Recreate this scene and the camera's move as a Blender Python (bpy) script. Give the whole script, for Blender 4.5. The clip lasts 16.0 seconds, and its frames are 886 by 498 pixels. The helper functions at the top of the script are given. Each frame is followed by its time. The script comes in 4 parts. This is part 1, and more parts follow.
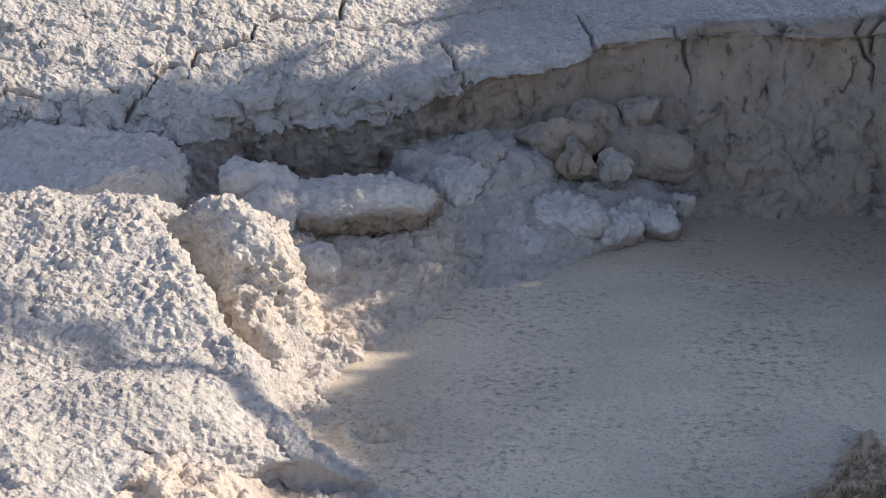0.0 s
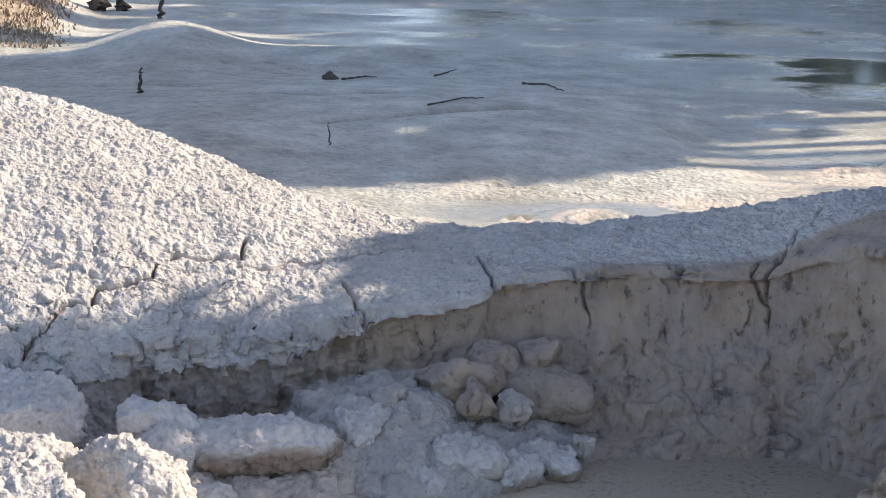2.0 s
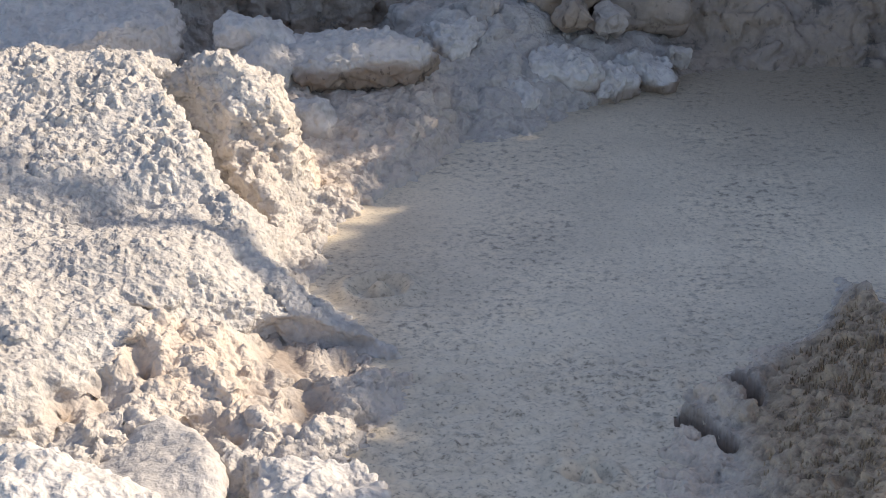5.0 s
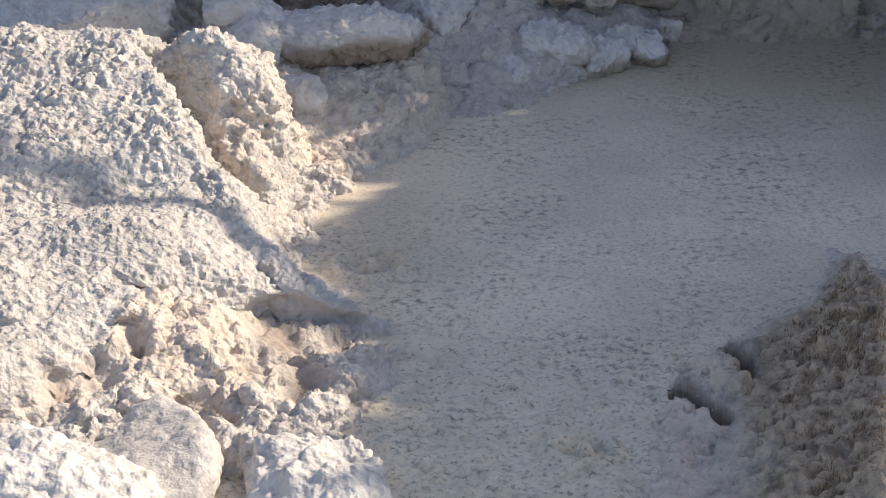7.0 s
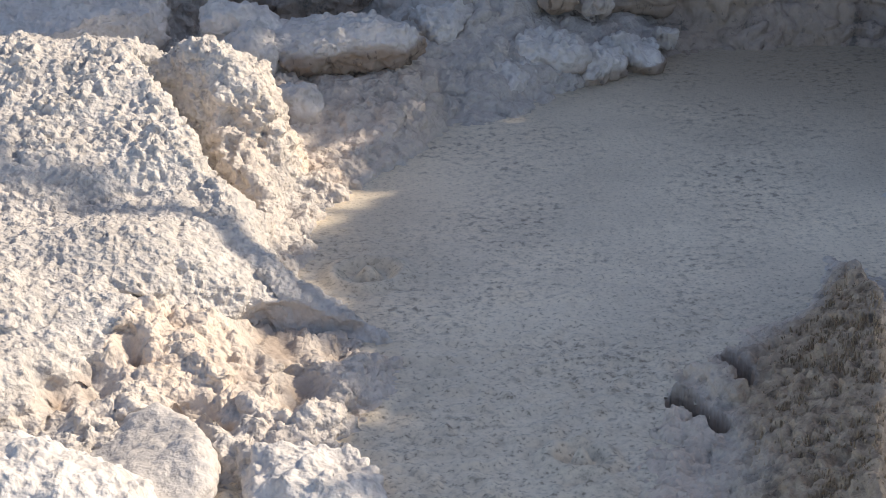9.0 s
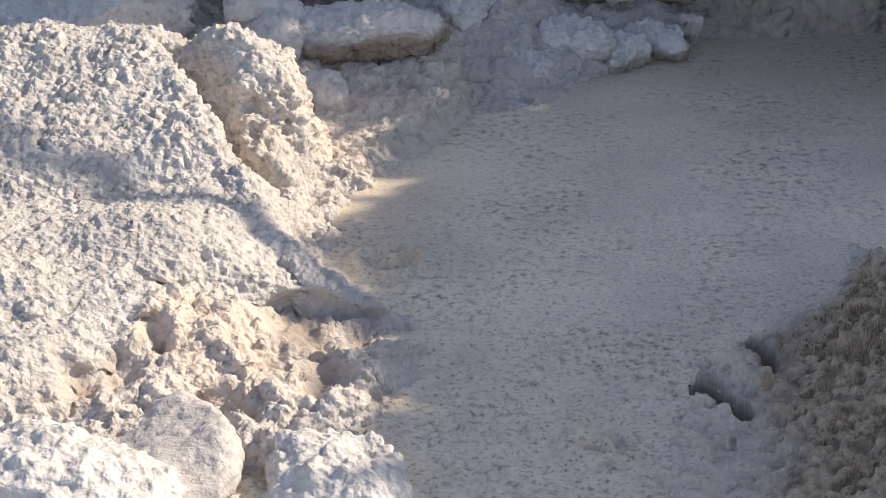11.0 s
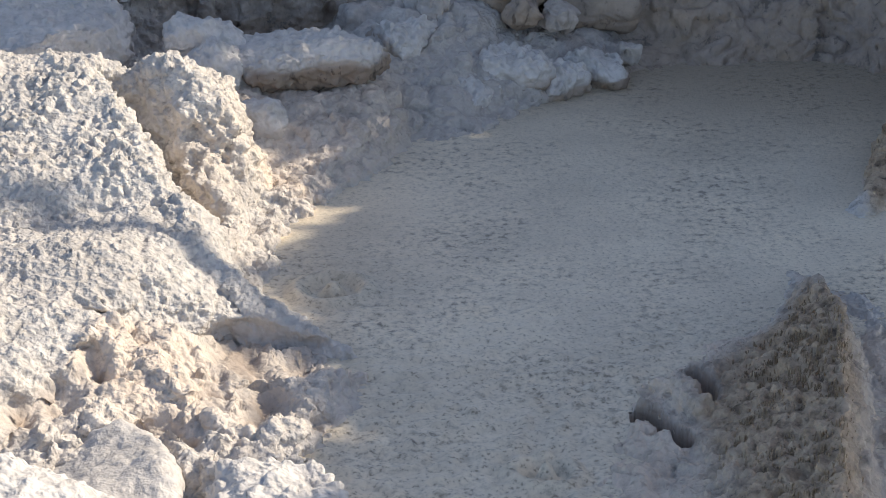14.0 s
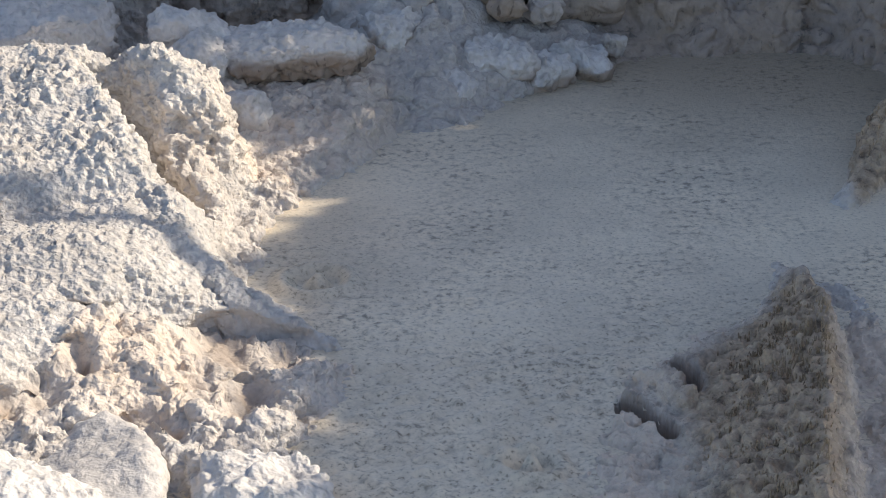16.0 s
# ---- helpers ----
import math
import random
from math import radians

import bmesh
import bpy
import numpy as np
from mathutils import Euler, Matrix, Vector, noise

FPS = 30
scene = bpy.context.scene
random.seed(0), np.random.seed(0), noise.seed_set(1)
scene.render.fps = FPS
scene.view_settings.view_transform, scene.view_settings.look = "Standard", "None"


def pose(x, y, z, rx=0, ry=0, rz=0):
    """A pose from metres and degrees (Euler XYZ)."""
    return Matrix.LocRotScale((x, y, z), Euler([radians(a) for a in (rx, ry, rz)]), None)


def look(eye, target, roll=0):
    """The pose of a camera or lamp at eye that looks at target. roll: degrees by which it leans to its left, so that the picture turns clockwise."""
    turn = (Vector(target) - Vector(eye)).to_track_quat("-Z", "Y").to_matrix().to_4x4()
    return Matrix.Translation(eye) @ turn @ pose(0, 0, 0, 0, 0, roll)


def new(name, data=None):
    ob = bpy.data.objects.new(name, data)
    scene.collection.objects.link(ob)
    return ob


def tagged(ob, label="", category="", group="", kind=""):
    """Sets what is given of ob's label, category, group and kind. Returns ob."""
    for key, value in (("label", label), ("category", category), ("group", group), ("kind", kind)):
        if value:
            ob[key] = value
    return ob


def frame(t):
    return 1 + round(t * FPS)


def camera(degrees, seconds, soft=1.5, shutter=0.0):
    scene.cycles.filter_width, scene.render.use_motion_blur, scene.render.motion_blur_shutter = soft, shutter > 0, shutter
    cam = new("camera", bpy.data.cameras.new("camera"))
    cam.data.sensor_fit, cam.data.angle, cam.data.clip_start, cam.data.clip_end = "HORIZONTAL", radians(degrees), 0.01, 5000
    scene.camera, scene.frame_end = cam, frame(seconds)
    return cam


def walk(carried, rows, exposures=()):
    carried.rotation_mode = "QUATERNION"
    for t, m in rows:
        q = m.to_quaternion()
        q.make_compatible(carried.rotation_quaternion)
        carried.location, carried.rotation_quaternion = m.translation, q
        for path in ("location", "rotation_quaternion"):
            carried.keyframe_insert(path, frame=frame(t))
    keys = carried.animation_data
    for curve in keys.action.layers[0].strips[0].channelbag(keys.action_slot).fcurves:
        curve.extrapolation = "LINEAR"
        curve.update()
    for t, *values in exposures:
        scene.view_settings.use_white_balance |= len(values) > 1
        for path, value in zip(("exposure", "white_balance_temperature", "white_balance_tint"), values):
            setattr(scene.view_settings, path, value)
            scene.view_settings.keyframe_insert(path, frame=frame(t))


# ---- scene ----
# ---- camera and walk: it stands on a walkway and turns ----
EYE = (0.0, 0.0, 3.0)
cam = camera(24.0, 16.0, soft=1.0)
walk(cam, [
    (0.0, pose(*EYE, 71.500, -0.000, 0.000)),
    (0.5, pose(*EYE, 72.974, -0.303, -0.745)),
    (1.0, pose(*EYE, 74.898, -0.573, -1.035)),
    (1.5, pose(*EYE, 77.358, -0.781, -1.715)),
    (2.0, pose(*EYE, 78.120, -1.046, -2.548)),
    (2.5, pose(*EYE, 76.948, -0.740, -2.681)),
    (3.0, pose(*EYE, 74.615, -0.138, -1.961)),
    (3.5, pose(*EYE, 71.898, 0.474, -0.730)),
    (4.0, pose(*EYE, 69.074, 0.991, 0.722)),
    (4.5, pose(*EYE, 68.518, 0.903, 0.669)),
    (5.0, pose(*EYE, 67.500, 0.307, -0.223)),
    (5.2, pose(*EYE, 67.254, 0.341, -0.335)),
    (7.3, pose(*EYE, 66.820, 0.814, -0.664)),
    (7.5, pose(*EYE, 66.879, 0.750, -0.636)),
    (8.0, pose(*EYE, 66.979, 0.750, -0.639)),
    (8.5, pose(*EYE, 67.000, 0.783, -0.704)),
    (10.8, pose(*EYE, 67.232, 1.056, -0.698)),
    (11.0, pose(*EYE, 66.707, 1.058, -0.153)),
    (11.5, pose(*EYE, 65.741, 0.826, 0.051)),
    (12.0, pose(*EYE, 66.770, 0.898, -0.793)),
    (12.5, pose(*EYE, 67.045, 0.835, -0.971)),
    (13.0, pose(*EYE, 67.277, 0.927, -1.188)),
    (13.5, pose(*EYE, 67.318, 0.760, -1.421)),
    (14.0, pose(*EYE, 67.454, 0.555, -1.712)),
    (14.5, pose(*EYE, 67.734, 0.538, -1.955)),
    (15.0, pose(*EYE, 67.661, 0.502, -2.101)),
    (15.5, pose(*EYE, 67.523, 0.477, -2.070)),
    (16.0, pose(*EYE, 67.223, 0.429, -2.106)),
], exposures=[(0.0, 0.55, 7700, 11.5), (1.0, 0.85, 7750, 11.5), (2.5, 0.90, 7750, 11), (3.5, 0.88, 7850, 11.5), (4.0, 0.92, 7950, 11.5), (4.5, 0.78, 8000, 11), (5.0, 0.70, 8000, 10.5), (12.0, 0.69, 8000, 10.5), (14.0, 0.68, 7700, 8), (16.0, 0.68, 7700, 8)])

# ---- light: sun from the right, clear sky ----
SUN_EL, SUN_AZ = 36.0, 18.0       # degrees; azimuth from +x towards +y
to_sun = Vector((math.cos(radians(SUN_EL)) * math.cos(radians(SUN_AZ)),
                 math.cos(radians(SUN_EL)) * math.sin(radians(SUN_AZ)), math.sin(radians(SUN_EL))))
world = bpy.data.worlds.new("sky")
scene.world = world
world.use_nodes = True
wn = world.node_tree
sky = wn.nodes.new("ShaderNodeTexSky")
sky.sky_type, sky.sun_disc = "NISHITA", False
sky.sun_elevation, sky.sun_rotation = radians(SUN_EL), radians(90 - SUN_AZ)
sky.altitude, sky.dust_density, sky.air_density = 2200, 3.0, 0.75
wn.nodes["Background"].inputs[1].default_value = 0.172
wn.links.new(sky.outputs[0], wn.nodes["Background"].inputs[0])
sun = new("sun", bpy.data.lights.new("sun", "SUN"))
sun.data.energy, sun.data.angle, sun.data.color = 3.3, radians(0.55), (1.0, 0.955, 0.90)
sun.matrix_world = look(to_sun * 60, (0, 0, 0))


# ---- numpy noise ----
def hashed(ix, iy, iz, seed):
    h = (ix * 374761393 + iy * 668265263 + iz * 2147483647 + seed * 1274126177) & 0xFFFFFFFF
    h = ((h ^ (h >> 13)) * 1274126177) & 0xFFFFFFFF
    h = ((h ^ (h >> 16)) * 2246822519) & 0xFFFFFFFF
    return ((h ^ (h >> 15)) & 0xFFFFFF) / float(0xFFFFFF)


def vnoise(p, cell, seed=0):
    """Smooth value noise, -1 to 1, of points p (n, 3)."""
    q = p / cell
    i = np.floor(q).astype(np.int64)
    f = q - i
    f = f * f * (3 - 2 * f)
    out = np.zeros(len(p))
    for a in (0, 1):
        for b in (0, 1):
            for c in (0, 1):
                w = (f[:, 0] if a else 1 - f[:, 0]) * (f[:, 1] if b else 1 - f[:, 1]) * (f[:, 2] if c else 1 - f[:, 2])
                out += w * hashed(i[:, 0] + a, i[:, 1] + b, i[:, 2] + c, seed)
    return out * 2 - 1


def fbm(p, cell, octaves=3, seed=0):
    out, amp, total = np.zeros(len(p)), 1.0, 0.0
    for k in range(octaves):
        out += amp * vnoise(p + 17.3 * k, cell / 2 ** k, seed + k)
        total += amp
        amp *= 0.5
    return out / total


def cells(p, cell, seed=0):
    """Distance to the nearest scattered point, in cells (about 0 to 1), and that cell's own random number."""
    q = p / cell
    i = np.floor(q).astype(np.int64)
    best, rnd = np.full(len(p), 9.0), np.zeros(len(p))
    for a in (-1, 0, 1):
        for b in (-1, 0, 1):
            for c in (-1, 0, 1):
                j = i + (a, b, c)
                d = np.zeros(len(p))
                for k in range(3):
                    d += (j[:, k] + hashed(j[:, 0], j[:, 1], j[:, 2], seed + 11 * k + 1) - q[:, k]) ** 2
                near = d < best
                best[near] = d[near]
                rnd[near] = hashed(j[near, 0], j[near, 1], j[near, 2], seed + 77)
    return np.sqrt(best), rnd


def smooth(a, lo, hi):
    t = np.clip((a - lo) / (hi - lo), 0, 1)
    return t * t * (3 - 2 * t)


def poly_distance(poly, x, y):
    """Signed distance to a closed outline; negative inside."""
    best, inside = np.full(x.shape, 1e9), np.zeros(x.shape, bool)
    n = len(poly)
    for k in range(n):
        ax, ay = poly[k]
        bx, by = poly[(k + 1) % n]
        dx, dy = bx - ax, by - ay
        t = np.clip(((x - ax) * dx + (y - ay) * dy) / (dx * dx + dy * dy), 0, 1)
        best = np.minimum(best, (x - ax - t * dx) ** 2 + (y - ay - t * dy) ** 2)
        if ay != by:
            cross = ((ay > y) != (by > y)) & (x < (bx - ax) * (y - ay) / (by - ay) + ax)
            inside ^= cross
    return np.where(inside, -1, 1) * np.sqrt(best)


# ---- materials ----
def nodes_of(name):
    m = bpy.data.materials.new(name)
    m.use_nodes = True
    return m, m.node_tree.nodes, m.node_tree.links, m.node_tree.nodes["Principled BSDF"]


def ramp(nodes, links, source, stops):
    r = nodes.new("ShaderNodeValToRGB")
    while len(r.color_ramp.elements) < len(stops):
        r.color_ramp.elements.new(0.5)
    for e, (at, col) in zip(r.color_ramp.elements, stops):
        e.position, e.color = at, (*col, 1)
    links.new(source, r.inputs[0])
    return r.outputs[0]


def tex(nodes, links, coord, scale, detail=5.0, rough=0.6, kind="ShaderNodeTexNoise"):
    n = nodes.new(kind)
    n.inputs["Scale"].default_value = scale
    if kind == "ShaderNodeTexNoise":
        n.inputs["Detail"].default_value, n.inputs["Roughness"].default_value = detail, rough
    links.new(coord, n.inputs["Vector"])
    return n.outputs[0]


def mix(nodes, links, kind, fac, a, b):
    m = nodes.new("ShaderNodeMix")
    m.data_type, m.blend_type = "RGBA", kind
    for sock, val in ((m.inputs[0], fac), (m.inputs[6], a), (m.inputs[7], b)):
        if isinstance(val, (int, float)):
            sock.default_value = val
        elif isinstance(val, tuple):
            sock.default_value = (*val, 1)
        else:
            links.new(val, sock)
    return m.outputs[2]


def bumped(nodes, links, bsdf, heights, gain=None):
    """Chain of bumps: (height socket, distance, strength)."""
    last = None
    for h, dist, strength in heights:
        b = nodes.new("ShaderNodeBump")
        b.inputs["Distance"].default_value, b.inputs["Strength"].default_value = dist, strength
        links.new(h, b.inputs["Height"])
        if gain:
            mul = nodes.new("ShaderNodeMath")
            mul.operation = "MULTIPLY"
            mul.inputs[1].default_value = strength
            links.new(gain, mul.inputs[0])
            links.new(mul.outputs[0], b.inputs["Strength"])
        if last:
            links.new(last, b.inputs["Normal"])
        last = b.outputs[0]
    links.new(last, bsdf.inputs["Normal"])


def mud_material(name, pale, dark, damp_col=None, rough=0.92, grain=60.0, grain_h=0.01, blotch=0.5, spec=0.25, stretch=1.0, damp_rough=None):
    """Dried or wet mud: broad blotches, fine grain, and a wetter, browner kind where the mesh says so, which also
    carries shade put into cracks and hollows.
    """
    m, nodes, links, bsdf = nodes_of(name)
    pos = nodes.new("ShaderNodeTexCoord").outputs["Object"]
    if stretch != 1.0:
        mp = nodes.new("ShaderNodeMapping")
        mp.inputs["Scale"].default_value = (1, 1, stretch)
        links.new(pos, mp.inputs[0])
        pos = mp.outputs[0]
    broad = tex(nodes, links, pos, 1.7, 6, 0.62)
    fine = tex(nodes, links, pos, grain, 4, 0.65)
    mid = tex(nodes, links, pos, grain * 0.22, 5, 0.6)
    col = ramp(nodes, links, broad, [(0.5 - blotch * 0.4, dark), (0.5 + blotch * 0.4, pale)])
    speck = ramp(nodes, links, mid, [(0.30, (0.62, 0.61, 0.60)), (0.50, (1, 1, 1)), (0.75, (1.08, 1.06, 1.04))])
    col = mix(nodes, links, "MULTIPLY", 0.45, col, speck)
    lumps = tex(nodes, links, pos, grain * 0.5, 1.5, 0.5)
    pores = ramp(nodes, links, lumps, [(0.33, (0.55, 0.53, 0.52)), (0.50, (1, 1, 1))])
    col = mix(nodes, links, "MULTIPLY", 0.28, col, pores)
    if damp_col:
        at = nodes.new("ShaderNodeAttribute")
        at.attribute_name = "damp_shade"
        vert = nodes.new("ShaderNodeMapping")
        vert.inputs["Scale"].default_value = (1, 1, 0.55)
        links.new(pos, vert.inputs[0])
        fleck = tex(nodes, links, vert.outputs[0], 10, 5, 0.68)
        streak = ramp(nodes, links, fleck, [(0.33, tuple(c * 0.30 for c in damp_col)), (0.41, tuple(c * 0.85 for c in damp_col)), (0.62, tuple(c * 1.12 for c in damp_col))])
        layer = ramp(nodes, links, tex(nodes, links, pos, 3.1, 3, 0.5), [(0.35, (0.92, 0.93, 0.96)), (0.65, (1.06, 1.0, 0.90))])
        streak = mix(nodes, links, "MULTIPLY", 1.0, streak, layer)
        small = tex(nodes, links, vert.outputs[0], 27, 4, 0.6)
        streak = mix(nodes, links, "MULTIPLY", 1.0, streak, ramp(nodes, links, small, [(0.30, (0.45, 0.42, 0.40)), (0.39, (1, 1, 1))]))
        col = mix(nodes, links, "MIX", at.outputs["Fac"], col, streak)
        och = nodes.new("ShaderNodeAttribute")
        och.attribute_name = "ochre"
        brn = nodes.new("ShaderNodeAttribute")
        brn.attribute_name = "brown"
        straw = ramp(nodes, links, mid, [(0.30, (0.125, 0.085, 0.056)), (0.46, (0.38, 0.275, 0.19)), (0.68, (0.56, 0.425, 0.30))])
        col = mix(nodes, links, "MIX", brn.outputs["Fac"], col, straw)
        col = mix(nodes, links, "MIX", och.outputs["Fac"], col, mix(nodes, links, "MULTIPLY", 0.8, (0.70, 0.58, 0.485), speck))
    links.new(col, bsdf.inputs["Base Color"])
    bsdf.inputs["Roughness"].default_value = rough
    bsdf.inputs["Specular IOR Level"].default_value = spec
    gain = None
    if damp_col:
        sub = nodes.new("ShaderNodeMapRange")
        sub.inputs[3].default_value, sub.inputs[4].default_value = 1.0, (0.3 if damp_rough is None else 0.02)
        links.new(at.outputs["Fac"], sub.inputs[0])
        gain = sub.outputs[0]
    bumped(nodes, links, bsdf, [(mid, grain_h * 2.2, 0.6), (lumps, grain_h * 3.0, 0.8), (fine, grain_h * 0.8, 0.45)], gain)
    if damp_rough is not None:
        mr = nodes.new("ShaderNodeMapRange")
        mr.inputs[3].default_value, mr.inputs[4].default_value = rough, damp_rough
        links.new(at.outputs["Fac"], mr.inputs[0])
        links.new(mr.outputs[0], bsdf.inputs["Roughness"])
    return m


M_CRUST = mud_material("dried_mud", (0.66, 0.62, 0.585), (0.50, 0.465, 0.44), damp_col=(0.355, 0.279, 0.229), grain=70, grain_h=0.009)
M_BLOCK = mud_material("mud_block", (0.75, 0.71, 0.68), (0.60, 0.565, 0.54), damp_col=(0.34, 0.275, 0.235), grain=60, grain_h=0.009)
M_SMOOTH = mud_material("smooth_mud", (0.61, 0.57, 0.54), (0.52, 0.485, 0.46), damp_col=(0.30, 0.245, 0.21), grain=120, grain_h=0.0025, blotch=0.3)
M_FLAT = mud_material("mud_flat", (0.66, 0.635, 0.565), (0.40, 0.39, 0.34), damp_col=(0.24, 0.225, 0.175), rough=0.62, grain=30, grain_h=0.013, damp_rough=0.09, spec=0.4, blotch=0.35)


def pool_material():
    m, nodes, links, bsdf = nodes_of("wet_mud")
    pos = nodes.new("ShaderNodeTexCoord").outputs["Object"]
    broad = tex(nodes, links, pos, 1.2, 5, 0.6)
    fine = tex(nodes, links, pos, 38, 4, 0.6)
    mid = tex(nodes, links, pos, 62, 3, 0.6)
    col = ramp(nodes, links, broad, [(0.35, (0.62, 0.54, 0.43)), (0.5, (0.72, 0.62, 0.49)), (0.65, (0.81, 0.70, 0.55))])
    clot = tex(nodes, links, pos, 27, 4, 0.6)
    # browner mud at the back right, with the wall's shade put into its colour
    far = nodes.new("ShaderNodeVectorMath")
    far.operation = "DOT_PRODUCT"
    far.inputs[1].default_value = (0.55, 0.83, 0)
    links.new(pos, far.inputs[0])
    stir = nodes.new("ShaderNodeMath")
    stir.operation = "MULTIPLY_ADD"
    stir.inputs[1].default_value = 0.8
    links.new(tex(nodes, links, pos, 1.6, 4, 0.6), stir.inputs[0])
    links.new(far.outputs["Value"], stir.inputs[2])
    brown_shade = nodes.new("ShaderNodeMapRange")
    brown_shade.inputs[1].default_value, brown_shade.inputs[2].default_value = 7.6, 9.0
    links.new(stir.outputs[0], brown_shade.inputs[0])
    col = mix(nodes, links, "MIX", brown_shade.outputs[0], col, (0.43, 0.355, 0.27))
    where = tex(nodes, links, pos, 1.9, 3, 0.55)
    clots = ramp(nodes, links, clot, [(0.36, (0.40, 0.38, 0.37)), (0.44, (0.84, 0.83, 0.82)), (0.53, (1, 1, 1)), (0.72, (1.12, 1.09, 1.05))])
    col = mix(nodes, links, "MULTIPLY", ramp(nodes, links, where, [(0.40, (0.10, 0.10, 0.10)), (0.62, (0.95, 0.95, 0.95))]), col, clots)
    speck = ramp(nodes, links, mid, [(0.32, (0.40, 0.38, 0.36)), (0.43, (0.90, 0.89, 0.88)), (0.55, (1, 1, 1)), (0.8, (1.06, 1.05, 1.03))])
    sep = nodes.new("ShaderNodeSeparateXYZ")
    links.new(pos, sep.inputs[0])
    mr = nodes.new("ShaderNodeMapRange")
    mr.inputs[1].default_value, mr.inputs[2].default_value = 6.0, 8.6
    mr.inputs[3].default_value, mr.inputs[4].default_value = 0.9, 0.45
    links.new(sep.outputs[1], mr.inputs[0])
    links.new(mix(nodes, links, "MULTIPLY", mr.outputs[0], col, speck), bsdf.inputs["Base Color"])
    bsdf.inputs["Roughness"].default_value = 0.33
    bsdf.inputs["Specular IOR Level"].default_value = 0.35
    bumped(nodes, links, bsdf, [(mid, 0.006, 0.6), (fine, 0.003, 0.6)])
    return m


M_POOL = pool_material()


# ---- ground shape ----
def line(x, xs, vs):
    return np.interp(x, xs, vs)


def path_distance(path, x, y):
    best = np.full(x.shape, 1e9)
    for (ax, ay), (bx, by) in zip(path, path[1:]):
        dx, dy = bx - ax, by - ay
        t = np.clip(((x - ax) * dx + (y - ay) * dy) / (dx * dx + dy * dy), 0, 1)
        best = np.minimum(best, np.hypot(x - ax - t * dx, y - ay - t * dy))
    return best


def slab_height(poly, top, x, y, wx, wy, edge=0.06, steep=3.0):
    """A raised stretch with a rounded edge: top is its height, steep the slope of its side."""
    d = poly_distance(poly, x + wx, y + wy)
    return top - edge * smooth(d, -2.2 * edge, 0) - np.maximum(d, 0) * steep


def ridge_height(path, x, y, wx, wy):
    """A row of humps along a line; path: (x, y, height, radius)."""
    z = np.full(x.shape, -1.0)
    for (ax, ay, ah, ar), (bx, by, bh, br) in zip(path, path[1:]):
        dx, dy = bx - ax, by - ay
        t = np.clip(((x + wx - ax) * dx + (y + wy - ay) * dy) / (dx * dx + dy * dy), 0, 1)
        d = np.sqrt((x + wx - ax - t * dx) ** 2 + (y + wy - ay - t * dy) ** 2)
        r = ar + (br - ar) * t
        z = np.maximum(z, (ah + (bh - ah) * t + 0.25) * np.sqrt(np.clip(1 - (d / r) ** 2, 0, 1)) - 0.25)
    return z


LIP_X = [-3.0, -1.9, -1.3, -0.76, -0.33, -0.05, 0.07, 0.58, 0.68, 0.74, 1.27, 2.0, 2.2, 2.45, 3.0]
LIP_Y = [9.0, 9.15, 9.28, 9.45, 9.55, 9.62, 9.70, 9.72, 9.76, 9.88, 9.90, 9.86, 9.82, 9.6, 8.9]
LIP_Z = [0.60, 0.56, 0.52, 0.535, 0.56, 0.61, 0.65, 0.69, 0.73, 0.78, 0.84, 0.83, 0.88, 1.0, 1.1]
TOP_X = [-3.0, -2.37, -2.03, -1.15, -0.55, 0.05, 0.63, 1.35, 2.05, 2.54, 3.0]
TOP_Z = [1.72, 1.61, 1.55, 1.37, 1.14, 0.93, 0.88, 0.93, 1.03, 1.15, 1.2]
TOP_Y = [11.3, 11.3, 11.25, 11.1, 10.9, 10.8, 10.7, 10.6, 10.5, 10.4, 10.2]


def eased(x, xs, vs, w=0.10):
    return sum(np.interp(x + w * k, xs, vs) for k in (-1, -0.5, 0, 0.5, 1)) / 5


def soft_plus(a, w):
    return w * np.log1p(np.exp(np.clip(a / w, -30, 30)))


def soft_max(fields, w=0.018):
    z = np.stack(fields)
    top = z.max(0)
    return top + w * np.log(np.exp((z - top) / w).sum(0)) * 0.8


# feet of the brown ridge, on its gentle and its steep side
GENTLE = [(1.47, 6.96), (1.38, 6.70), (1.26, 6.42), (1.08, 6.22), (0.94, 5.95), (0.88, 5.6), (0.80, 5.0), (0.78, 4.4)]
STEEP = [(1.47, 6.96), (1.53, 6.62), (1.55, 6.2), (1.53, 5.95), (1.46, 5.6), (1.40, 5.3), (1.32, 4.9), (1.26, 4.4)]


